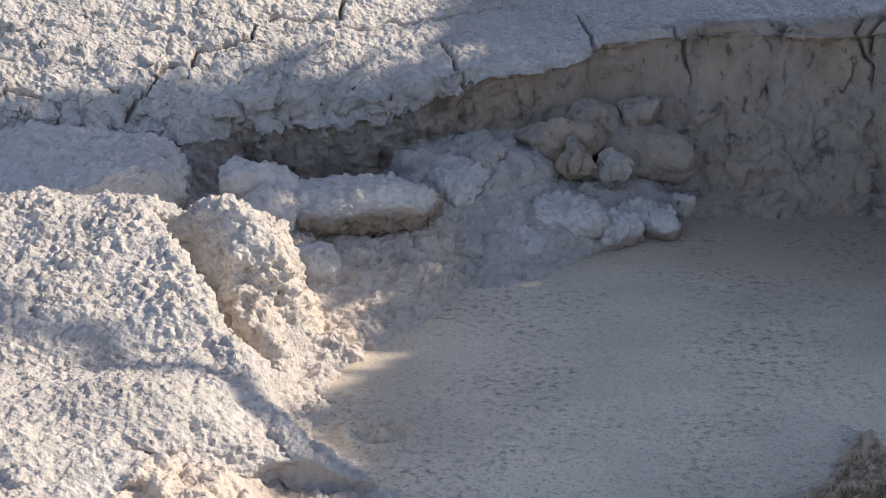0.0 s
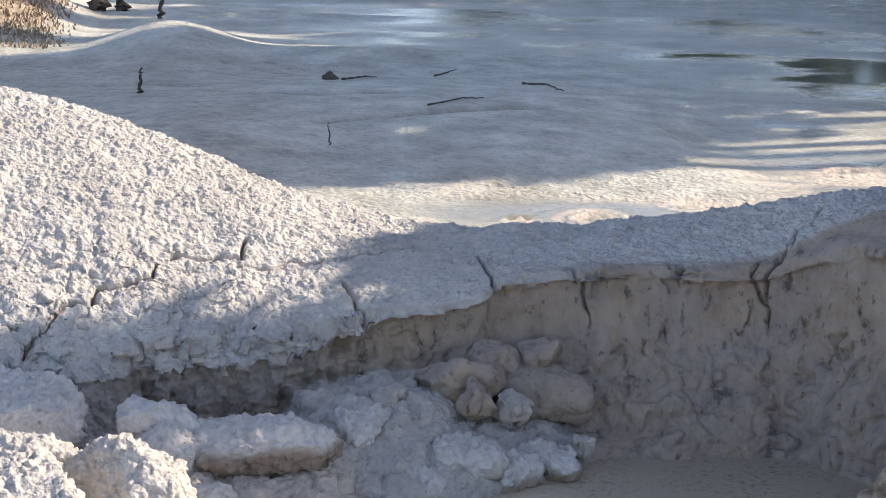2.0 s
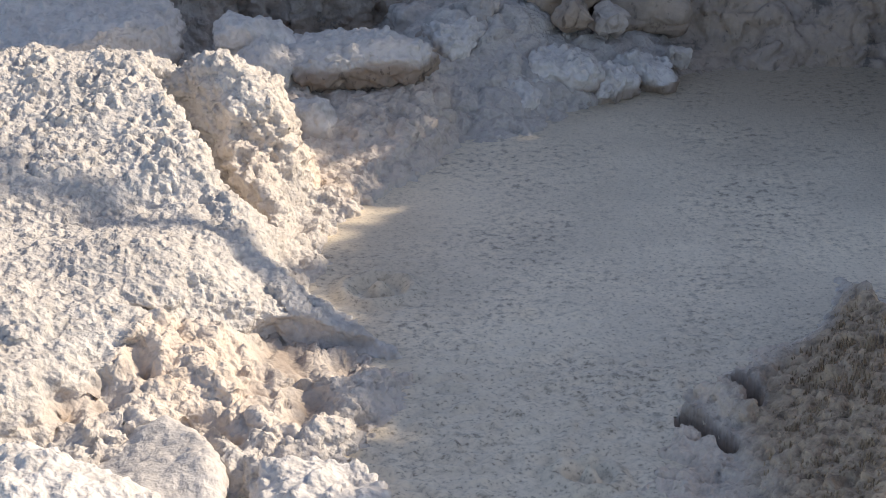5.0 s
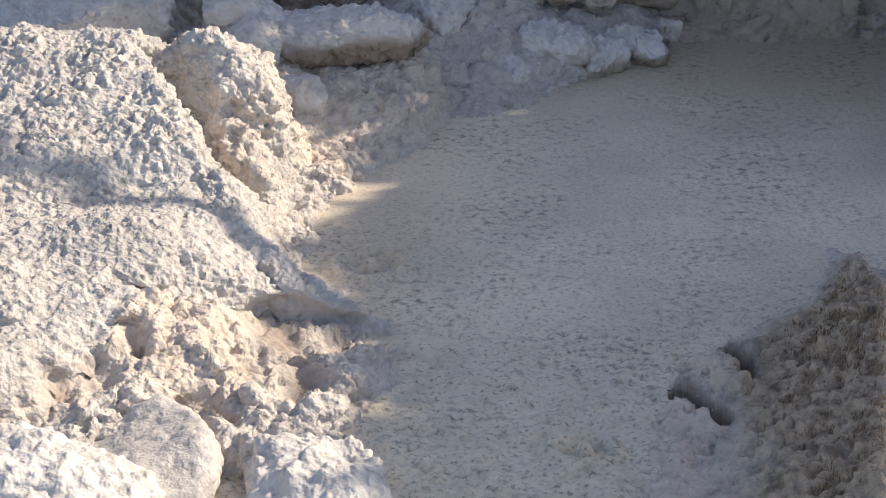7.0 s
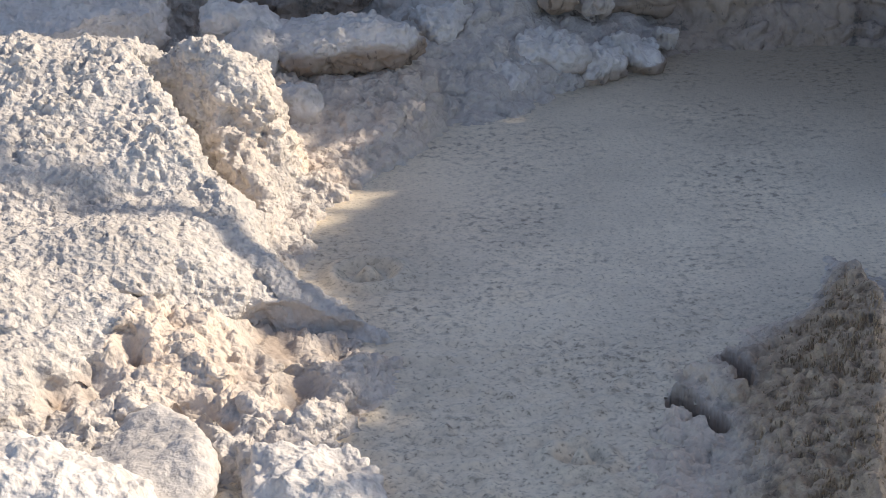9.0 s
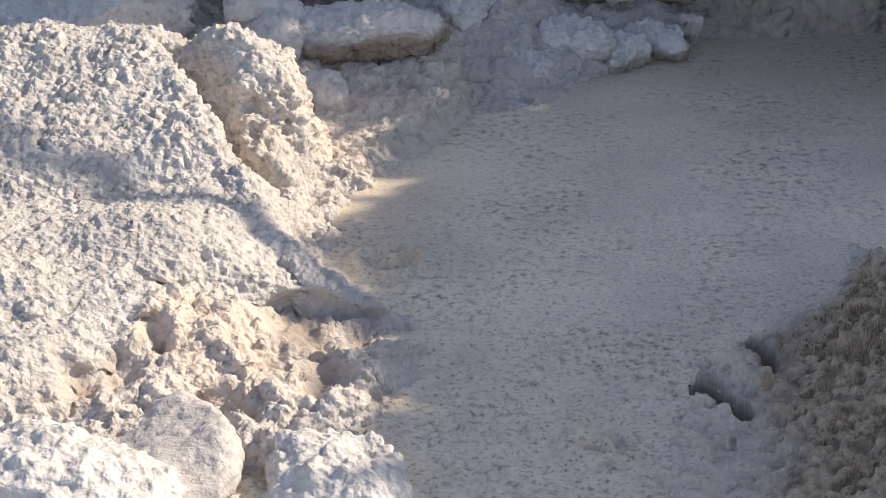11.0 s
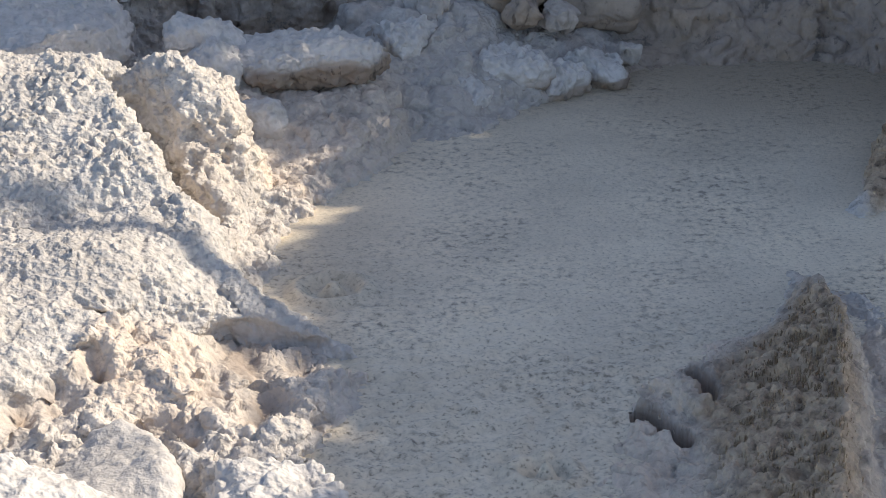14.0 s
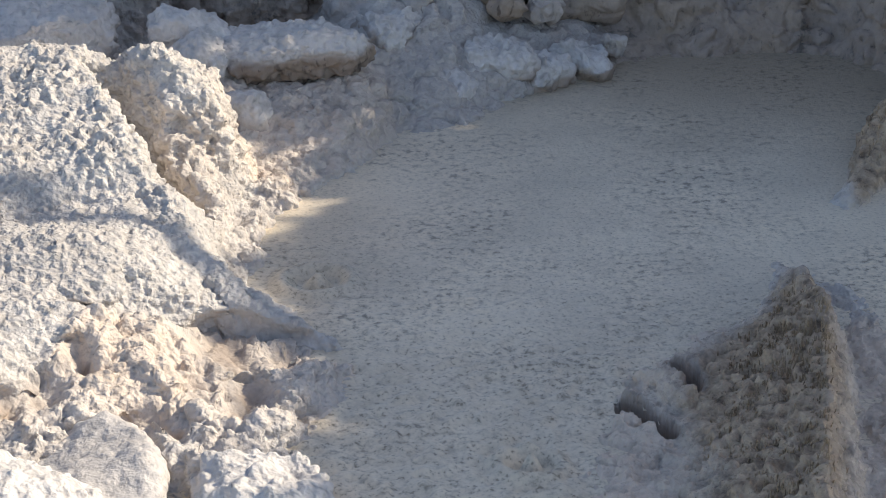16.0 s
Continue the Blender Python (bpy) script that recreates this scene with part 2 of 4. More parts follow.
def ground_height(x, y):
    p = np.stack([x, y, np.zeros_like(x)], 1)
    wx, wy = 0.06 * fbm(p, 0.40, 4, 5), 0.06 * fbm(p, 0.40, 4, 9)
    # back rim: crest, lip and wall
    yr = eased(x, LIP_X, LIP_Y, 0.03) + 0.9 * wy + 0.03 * fbm(p, 0.14, 3, 51) + 0.07 * fbm(p, 0.24, 4, 52) * smooth(0.2 - x, 0, 0.3)
    r, c, yc = eased(x, LIP_X, LIP_Z, 0.05), eased(x, TOP_X, TOP_Z, 0.2), eased(x, TOP_X, TOP_Y, 0.2)
    s = np.clip((y - yr) / (yc - yr), 0, 1)
    back = r + (c - r) * (1 - (1 - s) ** 1.35)
    back = np.where(y > yc, c - (c + 0.3) * smooth(y - yc, -0.15, 2.2), back)
    q = np.maximum(yr - y, 0)
    k, m = eased(x, [-0.3, 0.6, 0.8, 1.2], [0.36, 0.28, 0.42, 0.45]), eased(x, [-0.3, 0.6, 1.1], [0.9, 0.7, 1.15])
    k = k * (1 + 0.5 * fbm(p * (1, 0, 0), 0.35, 3, 64))
    back = back - k * (1 - np.exp(-q * eased(x, [0.6, 1.1], [9, 3.5]) / k)) - m * q
    roll = eased(x, [-0.2, 0.3], [0.13, 0.06])
    back = back - 0.6 * roll * smooth(roll - np.abs(y - yr), 0, roll) * (y > yr) - 0.6 * roll * (y <= yr)
    # apron of fallen mud under the wall
    foot = eased(x, [-1.2, -0.4, -0.15, -0.03, 0.36, 0.66, 1.12, 1.5, 3], [7.7, 7.85, 8.05, 8.42, 8.57, 9.02, 9.38, 9.5, 9.5], 0.06) + wy
    cap = eased(x, [-0.4, 0.1, 0.9, 1.2, 2.0], [0.15, 0.34, 0.36, 0.2, 0.1])
    apron = cap - soft_plus(cap - eased(x, [-0.4, 0.0, 1.0], [0.34, 0.46, 0.5]) * (y - foot), 0.03)
    trough = slab_height([(-4, 7.4), (-0.75, 7.75), (-0.45, 8.0), (-0.3, 8.6), (0.0, 9.2), (0.0, 9.9), (-4, 9.9)], 0.12, x, y, wx, wy, 0.05, 1.3)
    # near mound with its tip, the buttress behind it and the lower front
    top = 0.35 + 0.055 * (y - 5.9) - 0.72 * soft_plus(x + 0.82, 0.09) + 0.02 * np.exp(-((x + 1.1) / 0.3) ** 2 - ((y - 7.45) / 0.3) ** 2)
    top -= 0.09 * smooth(6.55 - y, 0, 0.45) * smooth(-0.5 - x, 0, 0.2)
    top -= 0.17 * np.clip(-0.74 - x, 0, 0.6) * smooth(y, 6.12, 6.66) * smooth(7.35 - y, 0, 0.35)
    top = np.maximum(top, 0.05 - 0.02 * (x + 0.4)) + 0.03 * fbm(p, 0.5, 2, 12)
    mound = slab_height([(-4, 7.72), (-1.3, 7.72), (-1.07, 7.64), (-0.93, 7.42), (-0.80, 7.05), (-0.62, 6.68), (-0.40, 6.48), (-0.12, 6.33), (-0.28, 6.28),
                         (-0.42, 6.33), (-0.64, 6.24), (-0.78, 6.28), (-0.94, 6.15), (-1.04, 5.92), (-1.12, 5.76), (-1.24, 5.58), (-1.45, 5.35), (-4, 5.2)],
                        top, x, y, 0.5 * wx, 0.5 * wy, 0.07, np.where(y > 6.4, 3.2, 1.8))
    # its top dips behind the crest
    mound -= 0.04 * np.exp(-(path_distance([(-1.6, 7.0), (-1.25, 6.93), (-1.02, 6.82), (-0.86, 6.66), (-0.74, 6.50), (-0.62, 6.38)], x + wx, y + wy) / 0.19) ** 2)
    mound = np.maximum(mound, ridge_height([(-0.95, 7.38, 0.43, 0.22), (-0.74, 6.90, 0.32, 0.21), (-0.68, 6.70, 0.27, 0.20), (-0.55, 6.54, 0.20, 0.17), (-0.43, 6.43, 0.14, 0.12),
                                            (-0.30, 6.35, 0.09, 0.085), (-0.13, 6.29, 0.01, 0.05)], x, y, 0.4 * wx, 0.4 * wy))
    buttress = slab_height([(-1.10, 7.76), (-1.06, 7.96), (-0.86, 8.08), (-0.68, 8.02), (-0.60, 7.86), (-0.63, 7.66), (-0.80, 7.58)],
                           0.58 - 0.14 * (x + 0.85) + 0.03 * fbm(p, 0.25, 2, 33), x, y, 0.5 * wx, 0.5 * wy, 0.10, 3.6)
    # drips under the buttress, flaring into the pool
    flank = slab_height([(-1.0, 7.8), (-0.64, 7.82), (-0.50, 7.66), (-0.42, 7.48), (-0.42, 7.1), (-0.48, 6.90), (-0.62, 6.88), (-0.85, 7.1)],
                        0.07 + 1.25 * np.maximum(-0.53 - x, 0), x, y, 0.7 * wx, 0.7 * wy, 0.05, 1.3)
    # sloping bank under the long ledge, and the low shelf beside it
    skirt = slab_height([(-1.0, 8.75), (-0.05, 8.80), (0.0, 8.55), (-0.03, 8.25), (-0.12, 8.0), (-0.28, 7.74), (-0.40, 7.55), (-0.7, 7.6), (-1.0, 7.9)],
                        0.055 + 0.12 * np.clip((y - 7.85) / 0.75, 0, 1) + 0.35 * np.maximum(-0.48 - x, 0) + 0.03 * fbm(p, 0.22, 3, 133), x, y, 0.8 * wx, 0.8 * wy, 0.045, 1.5)
    shelf = slab_height([(-0.1, 8.75), (0.05, 8.60), (0.18, 8.55), (0.36, 8.66), (0.62, 8.90), (0.90, 9.20), (1.14, 9.44), (1.1, 9.8), (-0.2, 9.6)],
                        0.06 + 0.30 * np.maximum(y - 8.62 - 0.75 * np.maximum(x - 0.2, 0), 0) + 0.035 * fbm(p, 0.16, 3, 137), x, y, wx, wy, 0.035, 1.5)
    front = slab_height([(-4, 6.2), (-0.8, 6.25), (-0.30, 6.25), (-0.12, 6.12), (-0.16, 5.9), (-0.24, 5.65), (-0.42, 5.2), (-0.4, 4.6), (-0.5, 3), (-4, 3)],
                        0.07 * smooth(y, 5.3, 5.6) + 0.30 * np.maximum(-0.40 - x, 0) * smooth(y, 5.5, 6.15) + 0.05 * fbm(p, 0.22, 3, 91), x, y, wx, wy, 0.05, 1.2)
    ledges = ridge_height([(-0.50, 5.98, 0.06, 0.08), (-0.40, 5.99, 0.085, 0.085), (-0.32, 5.99, 0.06, 0.08), (-0.24, 6.03, 0.08, 0.07), (-0.17, 6.06, 0.03, 0.06)], x, y, 1.4 * wx, 1.4 * wy)
    ledges = np.maximum(ledges, ridge_height([(-0.56, 5.74, 0.10, 0.10), (-0.42, 5.64, 0.06, 0.09), (-0.30, 5.68, 0.075, 0.09)], x, y, 1.4 * wx, 1.4 * wy))
    ledges = np.maximum(ledges, ridge_height([(-0.62, 5.50, 0.07, 0.10), (-0.50, 5.42, 0.09, 0.12)], x, y, 1.4 * wx, 1.4 * wy))
    # right: brown ridge between two pools, gentle on one side and steep on the other, in a low muddy swell
    outside = np.maximum(poly_distance(GENTLE + STEEP[:0:-1], x + wx, y + wy), 0)
    brown = soft_plus(np.minimum(eased(y, [6.0, 6.6], [0.58, 1.15]) * path_distance(GENTLE, x + wx, y + wy), 2.2 * path_distance(STEEP, x + wx, y + wy)), 0.012)
    brown = 0.34 - soft_plus(0.34 - brown, 0.03) + 0.03 * fbm(p, 0.20, 3, 36) - outside * 2.0
    swell = slab_height([(0.52, 4.4), (0.60, 5.2), (0.64, 5.65), (0.74, 5.95), (0.92, 6.16), (1.15, 6.25), (1.25, 6.1), (1.15, 4.4)],
                        0.004 + 0.12 * np.clip(x - 0.6, 0, 0.5) + 0.02 * fbm(p, 0.16, 3, 38), x, y, wx, wy, 0.03, 0.3)
    swell = np.maximum(swell, ridge_height([(0.80, 5.98, 0.07, 0.08), (0.90, 5.86, 0.11, 0.09), (0.95, 5.72, 0.11, 0.07)], x, y, 0.5 * wx, 0.5 * wy))
    right = ridge_height([(1.75, 7.35, -0.035, 0.10), (1.98, 7.75, 0.08, 0.12), (2.13, 8.0, 0.28, 0.17), (2.5, 8.3, 0.5, 0.3), (2.95, 8.8, 0.8, 0.5)], x, y, wx, wy) + 0.03 * fbm(p, 0.13, 2, 37)
    gully = np.exp(-(path_distance([(-1.03, 7.74), (-0.93, 7.60), (-0.84, 7.45), (-0.77, 7.29), (-0.71, 7.13)], x + 0.4 * wx, y + 0.4 * wy) / 0.08) ** 2)
    z = soft_max([back, apron, trough, mound, buttress, flank, skirt, shelf, front, ledges, swell, brown, right, np.full(x.shape, -0.18)])
    z = z - 0.38 * gully * smooth(z, 0.0, 0.3)
    return z


def mesh_from(name, verts, faces, mat, smooth_on=True):
    me = bpy.data.meshes.new(name)
    me.vertices.add(len(verts))
    me.vertices.foreach_set("co", np.asarray(verts, np.float32).ravel())
    faces = np.asarray(faces, np.int32)
    n = faces.shape[1]
    me.loops.add(faces.size)
    me.loops.foreach_set("vertex_index", faces.ravel())
    me.polygons.add(len(faces))
    me.polygons.foreach_set("loop_start", np.arange(0, faces.size, n, dtype=np.int32))
    me.polygons.foreach_set("loop_total", np.full(len(faces), n, np.int32))
    me.update(calc_edges=True)
    if smooth_on:
        me.polygons.foreach_set("use_smooth", np.ones(len(me.polygons), bool))
    me.materials.append(mat)
    return me


def grid(xs, ys):
    gx, gy = np.meshgrid(xs, ys)
    nx, ny = len(xs), len(ys)
    i = (np.arange(ny - 1)[:, None] * nx + np.arange(nx - 1)[None, :]).ravel()
    return gx.ravel(), gy.ravel(), np.stack([i, i + 1, i + nx + 1, i + nx], 1)


def attribute(me, name, values):
    at = me.attributes.new(name, "FLOAT", "POINT")
    at.data.foreach_set("value", np.asarray(values, np.float32))


def read(me):
    co = np.zeros(len(me.vertices) * 3, np.float32)
    no = np.zeros(len(me.vertices) * 3, np.float32)
    me.vertices.foreach_get("co", co)
    me.vertices.foreach_get("normal", no)
    return co.reshape(-1, 3).astype(float), no.reshape(-1, 3).astype(float)


def remeshed(name, verts, faces, voxel):
    """The closed form as one even mesh of small faces."""
    ob = new(name, mesh_from(name, verts, faces, M_CRUST))
    mod = ob.modifiers.new("even", "REMESH")
    mod.mode, mod.voxel_size, mod.adaptivity = "VOXEL", voxel, 0.0
    mod.use_smooth_shade = True
    me = bpy.data.meshes.new_from_object(ob.evaluated_get(bpy.context.evaluated_depsgraph_get()))
    old = ob.data
    bpy.data.objects.remove(ob)
    bpy.data.meshes.remove(old)
    me.name = name
    me.materials.clear()
    return me


CRACKS = (
    [(-1.48, 9.32), (-1.43, 9.42), (-1.31, 9.54), (-1.17, 9.72), (-0.94, 9.86), (-0.81, 10.02), (-0.51, 10.08), (-0.49, 10.22)],
    [(-0.51, 10.0), (-0.18, 10.12), (0.22, 10.28), (0.36, 10.34)],
    [(-1.95, 8.9), (-1.84, 9.0), (-1.75, 9.26), (-1.91, 9.33), (-2.2, 9.3)],
    [(0.67, 10.22), (0.70, 10.05), (0.72, 9.7)],
    [(2.0, 9.6), (2.02, 9.8), (2.25, 10.04), (2.42, 10.2)],
    [(-0.02, 9.96), (0.05, 9.82), (0.08, 9.66)],
)
WALL_CRACKS = ((1.16, 9.92), (2.02, 9.9))
HOLLOWS = ((-0.50, 6.12, 0.12, 0.07), (-0.30, 6.13, 0.07, 0.04), (-0.42, 5.84, 0.07, 0.05), (-1.04, 5.74, 0.05, 0.07), (-0.94, 5.92, 0.035, 0.07), (-0.72, 5.66, 0.06, 0.08), (-0.58, 5.88, 0.05, 0.05), (-0.62, 5.62, 0.04, 0.06),
           (-1.14, 5.66, 0.05, 0.07), (-0.44, 5.74, 0.05, 0.05))
TRENCHES = ([(0.95, 6.08), (0.995, 5.95), (0.975, 5.80)], [(0.765, 5.83), (0.825, 5.68), (0.87, 5.57)])
# the broken face under the mound's near edge
FRONT = [(-1.36, 5.40), (-1.17, 5.70), (-1.06, 5.92), (-0.96, 6.13), (-0.80, 6.25), (-0.64, 6.21), (-0.42, 6.30), (-0.06, 6.28), (-0.1, 4.8), (-1.3, 4.8)]
# hollows that reach in under an edge: x, y, z, half width, half height, depth
CAVES = ((-1.06, 5.72, 0.14, 0.06, 0.05, 0.06), (-0.97, 5.90, 0.18, 0.05, 0.05, 0.06), (-0.74, 5.58, 0.07, 0.07, 0.06, 0.13), (-0.42, 5.86, 0.05, 0.10, 0.05, 0.07),
         (-0.50, 6.22, 0.08, 0.15, 0.07, 0.14), (-0.28, 6.20, 0.045, 0.10, 0.035, 0.07), (-0.58, 5.80, 0.08, 0.06, 0.04, 0.05), (-1.15, 5.66, 0.12, 0.06, 0.05, 0.05))


def crater_terrain():
    xs, ys = np.arange(-2.6, 2.801, 0.0125), np.arange(4.5, 12.101, 0.0125)
    x, y, f = grid(xs, ys)
    z = ground_height(x, y)
    nx, ny, n = len(xs), len(ys), len(x)
    rim = np.concatenate([np.arange(nx), np.arange(1, ny) * nx + nx - 1, (ny - 1) * nx + np.arange(nx - 2, -1, -1), np.arange(ny - 2, 0, -1) * nx])
    low = np.stack([x[rim], y[rim], np.full(len(rim), -0.4)], 1)
    verts = np.vstack([np.stack([x, y, z], 1), low, [[0.1, 8.4, -0.4]]])
    k = np.arange(len(rim))
    k2 = (k + 1) % len(rim)
    side = np.stack([rim[k2], rim[k], n + k, n + k2], 1)
    tris = np.concatenate([f[:, [0, 1, 2]], f[:, [0, 2, 3]], side[:, [0, 1, 2]], side[:, [0, 2, 3]],
                           np.stack([n + k2, n + k, np.full(len(k), n + len(rim))], 1)])
    closed = remeshed("crater_ground", verts, tris, VOXEL)
    co, no = read(closed)
    quads = np.zeros(len(closed.loops), np.int32)
    closed.loops.foreach_get("vertex_index", quads)
    quads = quads.reshape(-1, 4)
    # what lies under the pool is not needed
    quads = quads[(co[quads, 2] > -0.12).any(1)]
    used, idx = np.unique(quads, return_inverse=True)
    me = mesh_from("crater_ground", co[used], idx.reshape(-1, 4), M_CRUST)
    bpy.data.meshes.remove(closed)
    co, no = co[used], no[used]
    x, y, z = co.T
    steep = smooth(1 - no[:, 2] + 0.13 * fbm(co, 0.12, 3, 27), 0.22, 0.72)
    # kinds of surface
    backwall = smooth(y, 8.5, 9.0) * smooth(10.2 - y, 0, 0.1) * steep * smooth(x, -1.3, -0.9)
    lower = smooth(x, 0.85, 1.3) * smooth(y - 9.0 + 0.1 * fbm(co, 0.2, 2, 29), 0, 0.12) * smooth(9.98 - y, 0, 0.06) * smooth(z, -0.07, -0.03)
    backwall = np.maximum(backwall, 0.9 * lower)
    inside = smooth(y, 7.9, 8.3) * smooth(x, -0.65, -0.3) * smooth(9.9 - y, 0, 0.1) * smooth(0.62 - z, 0, 0.3)
    flank = smooth(0.40 - np.hypot((x + 0.52), (y - 7.40) * 0.75), 0, 0.12) * smooth(0.50 - z, 0, 0.12) * smooth(x + 0.45 * (y - 6.6) + 0.62, 0, 0.15)
    bank = smooth(y, 7.6, 7.8) * smooth(8.9 - y, 0, 0.15) * smooth(x, -0.75, -0.6) * smooth(0.12 - x, 0, 0.1) * smooth(z, -0.02, 0.03)
    front = smooth(0.03 * fbm(co, 0.12, 2, 28) - poly_distance(FRONT, x, y), -0.02, 0.05)
    knobs = np.clip(np.maximum.reduce([flank, front, 0.5 * bank]), 0, 1)
    brown = np.maximum(smooth(-poly_distance(GENTLE + STEEP[:0:-1], x, y), -0.08, 0.08), smooth(x, 1.8, 1.9) * smooth(9.2 - y, 0, 0.5))
    dry = np.clip(1 - knobs - 0.35 * brown - 0.75 * backwall - 0.7 * inside, 0.05, 1)
    # broad unevenness, crusty spatter, knobbly drips
    def where(mask, fn):
        """fn of the points where the mask holds, 0 elsewhere."""
        out, m = np.zeros(len(co)), mask > 0.01
        out[m] = fn(co[m])
        return out

    big = fbm(co, 0.30, 3, 21) * 0.022 * (1 + 0.6 * backwall)
    seen = (x > -2.6) & (x < 2.75) & (y > 4.8) & (y < 11.6)

    def crumbs(p, cell, seed, bend=0.4):
        """Rounded clods of uneven height, close together."""
        q = p + bend * cell * np.stack([vnoise(p, cell * 0.9, seed + 3), vnoise(p, cell * 0.9, seed + 4), vnoise(p, cell * 0.9, seed + 6)], 1)
        d, rnd = cells(q, cell, seed)
        return np.sqrt(np.clip(1 - (d / 0.80) ** 2, 0, 1)) * (0.2 + 0.8 * rnd)

    def crusty(p):
        coarse = smooth(0.5 * fbm(p, 0.7, 2, 2) + 0.9 * smooth(p[:, 1], 6.85, 7.2) * smooth(8.8 - p[:, 1], 0, 0.3) + 0.15 * smooth(p[:, 1], 9.9, 10.3) - 0.2, -0.3, 0.6)
        return 0.036 * crumbs(p, 0.047, 31, 0.9) * (0.12 + 0.88 * coarse) * smooth(vnoise(p, 0.11, 32), -0.9, 0.3) + 0.020 * crumbs(p * (0.75, 1, 1), 0.024, 131, 0.9) * (0.5 + 0.5 * smooth(vnoise(p, 0.07, 33), -0.5, 0.5)) + 0.016 * np.abs(vnoise(p, 0.09, 16)) + 0.008 * vnoise(p, 0.018, 15) - 0.018

    def knobbly(p):
        return 0.032 * crumbs(p, 0.058, 57) + 0.017 * crumbs(p, 0.028, 157) + 0.034 * crumbs(p, 0.15, 158, 0.7) - 0.025 - 0.03 * smooth(fbm(p, 0.07, 2, 159), 0.25, 0.5)

    def spiky(p):
        q = p * (1, 0.8, 0.35)
        return 0.015 * crumbs(p * (1, 0.8, 0.55), 0.027, 71, 0.7) - 0.018 * np.abs(vnoise(q, 0.04, 73)) + 0.009 * vnoise(q, 0.018, 72) + 0.02 * np.abs(vnoise(p * (1, 0.8, 0.5), 0.16, 74)) - 0.04 * smooth(fbm(p * (1, 1, 0.4), 0.08, 2, 75), 0.25, 0.5)

    def pitted(p):
        return -0.04 * smooth(0.055 - np.abs(fbm(p * (1, 1, 0.55), 0.13, 3, 44)), 0, 0.05) * smooth(fbm(p, 0.16, 2, 45), 0.22, 0.45) - 0.035 * np.abs(fbm(p * (1, 1, 0.7), 0.35, 3, 46)) + 0.012 * vnoise(p * (0.4, 0.4, 1), 0.05, 47)

    def broken(p):
        return 0.06 * crumbs(p, 0.12, 61, 0.7) + 0.014 * crumbs(p, 0.045, 63) - 0.02 + vnoise(p, 0.03, 62) * 0.006

    loose = np.clip(inside + 0.8 * backwall * smooth(0.6 - x, 0, 0.3), 0, 1) * seen
    off = big + where(dry * seen, crusty) * np.clip(dry + 0.5 * knobs, 0, 1) + where(knobs * seen, knobbly) * knobs + where(brown * seen, spiky) * brown * smooth(z, -0.02, 0.12)
    muddy = smooth(x, 0.3, 0.55) * smooth(6.5 - y, 0, 0.2) * (1 - 0.6 * brown) * seen
    off += where(muddy, lambda p: 0.016 * vnoise(p, 0.055, 101) + 0.012 * np.abs(vnoise(p, 0.025, 102)) - 0.03 * smooth(fbm(p, 0.05, 2, 103), 0.42, 0.6)) * muddy
    drips = backwall * smooth(0.3 - x, 0, 0.3) * seen
    off += where(drips, knobbly) * drips * 1.6
    off += where(backwall * seen, pitted) * backwall + where(loose, broken) * loose
    groove = np.zeros(len(x))
    jitter = 0.03 * fbm(co, 0.12, 2, 81)
    for path in CRACKS:
        g = np.abs(path_distance(path, x + jitter, y - jitter))
        groove = np.maximum(groove, np.exp(-(g / (0.0062 + 0.003 * vnoise(co, 0.2, 82))) ** 2))
    groove *= 1 - backwall * smooth(eased(x, LIP_X, LIP_Z) - 0.12 - z, 0, 0.08)
    for cx, cy in WALL_CRACKS:
        g = np.abs(x - cx + 2.5 * jitter + 0.15 * (z - 0.7))
        groove = np.maximum(groove, np.exp(-(g / 0.008) ** 2) * backwall * smooth(z, 0.5, 0.62))
    off -= 0.075 * groove
    # the crust's lip hangs over the wall, and the mound's edge over its front
    lip = smooth(no[:, 2], 0.15, 0.45) * smooth(0.97 - no[:, 2], 0, 0.2)
    over = lip * (smooth(y, 9.1, 9.3) * smooth(z - eased(x, LIP_X, LIP_Z), -0.20, -0.12) * smooth(10.1 - y, 0, 0.1) + 0.5 * smooth(6.6 - y, 0, 0.2) * smooth(-x, 0, 0.1) * smooth(z, 0.05, 0.12))
    push = over * 0.07 * np.clip(0.55 + 0.8 * fbm(co, 0.16, 3, 92), 0, 1.3)
    clumps = where(over, lambda p: crumbs(p, 0.075, 93, 0.8)) * smooth(0.3 - x, 0, 0.3)
    push += over * 0.06 * clumps
    co += no * off[:, None]
    co[:, 2] -= over * 0.05 * clumps * smooth(y, 8.8, 9.0)
    co[:, :2] += no[:, :2] * push[:, None] * 1.4
    # colour mask too: brown stain, and the shade of holes put into the colour
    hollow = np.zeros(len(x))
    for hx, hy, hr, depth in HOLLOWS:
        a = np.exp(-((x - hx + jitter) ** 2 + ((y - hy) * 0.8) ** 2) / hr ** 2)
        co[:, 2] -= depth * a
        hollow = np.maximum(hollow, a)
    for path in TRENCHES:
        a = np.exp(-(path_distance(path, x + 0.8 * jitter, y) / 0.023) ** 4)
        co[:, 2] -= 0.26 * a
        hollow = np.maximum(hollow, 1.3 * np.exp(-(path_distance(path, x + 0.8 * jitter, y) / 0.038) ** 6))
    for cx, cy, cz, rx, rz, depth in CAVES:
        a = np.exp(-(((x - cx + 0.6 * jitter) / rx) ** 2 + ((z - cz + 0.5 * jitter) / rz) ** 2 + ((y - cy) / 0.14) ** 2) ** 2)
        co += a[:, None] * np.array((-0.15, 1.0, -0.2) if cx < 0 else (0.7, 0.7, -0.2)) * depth
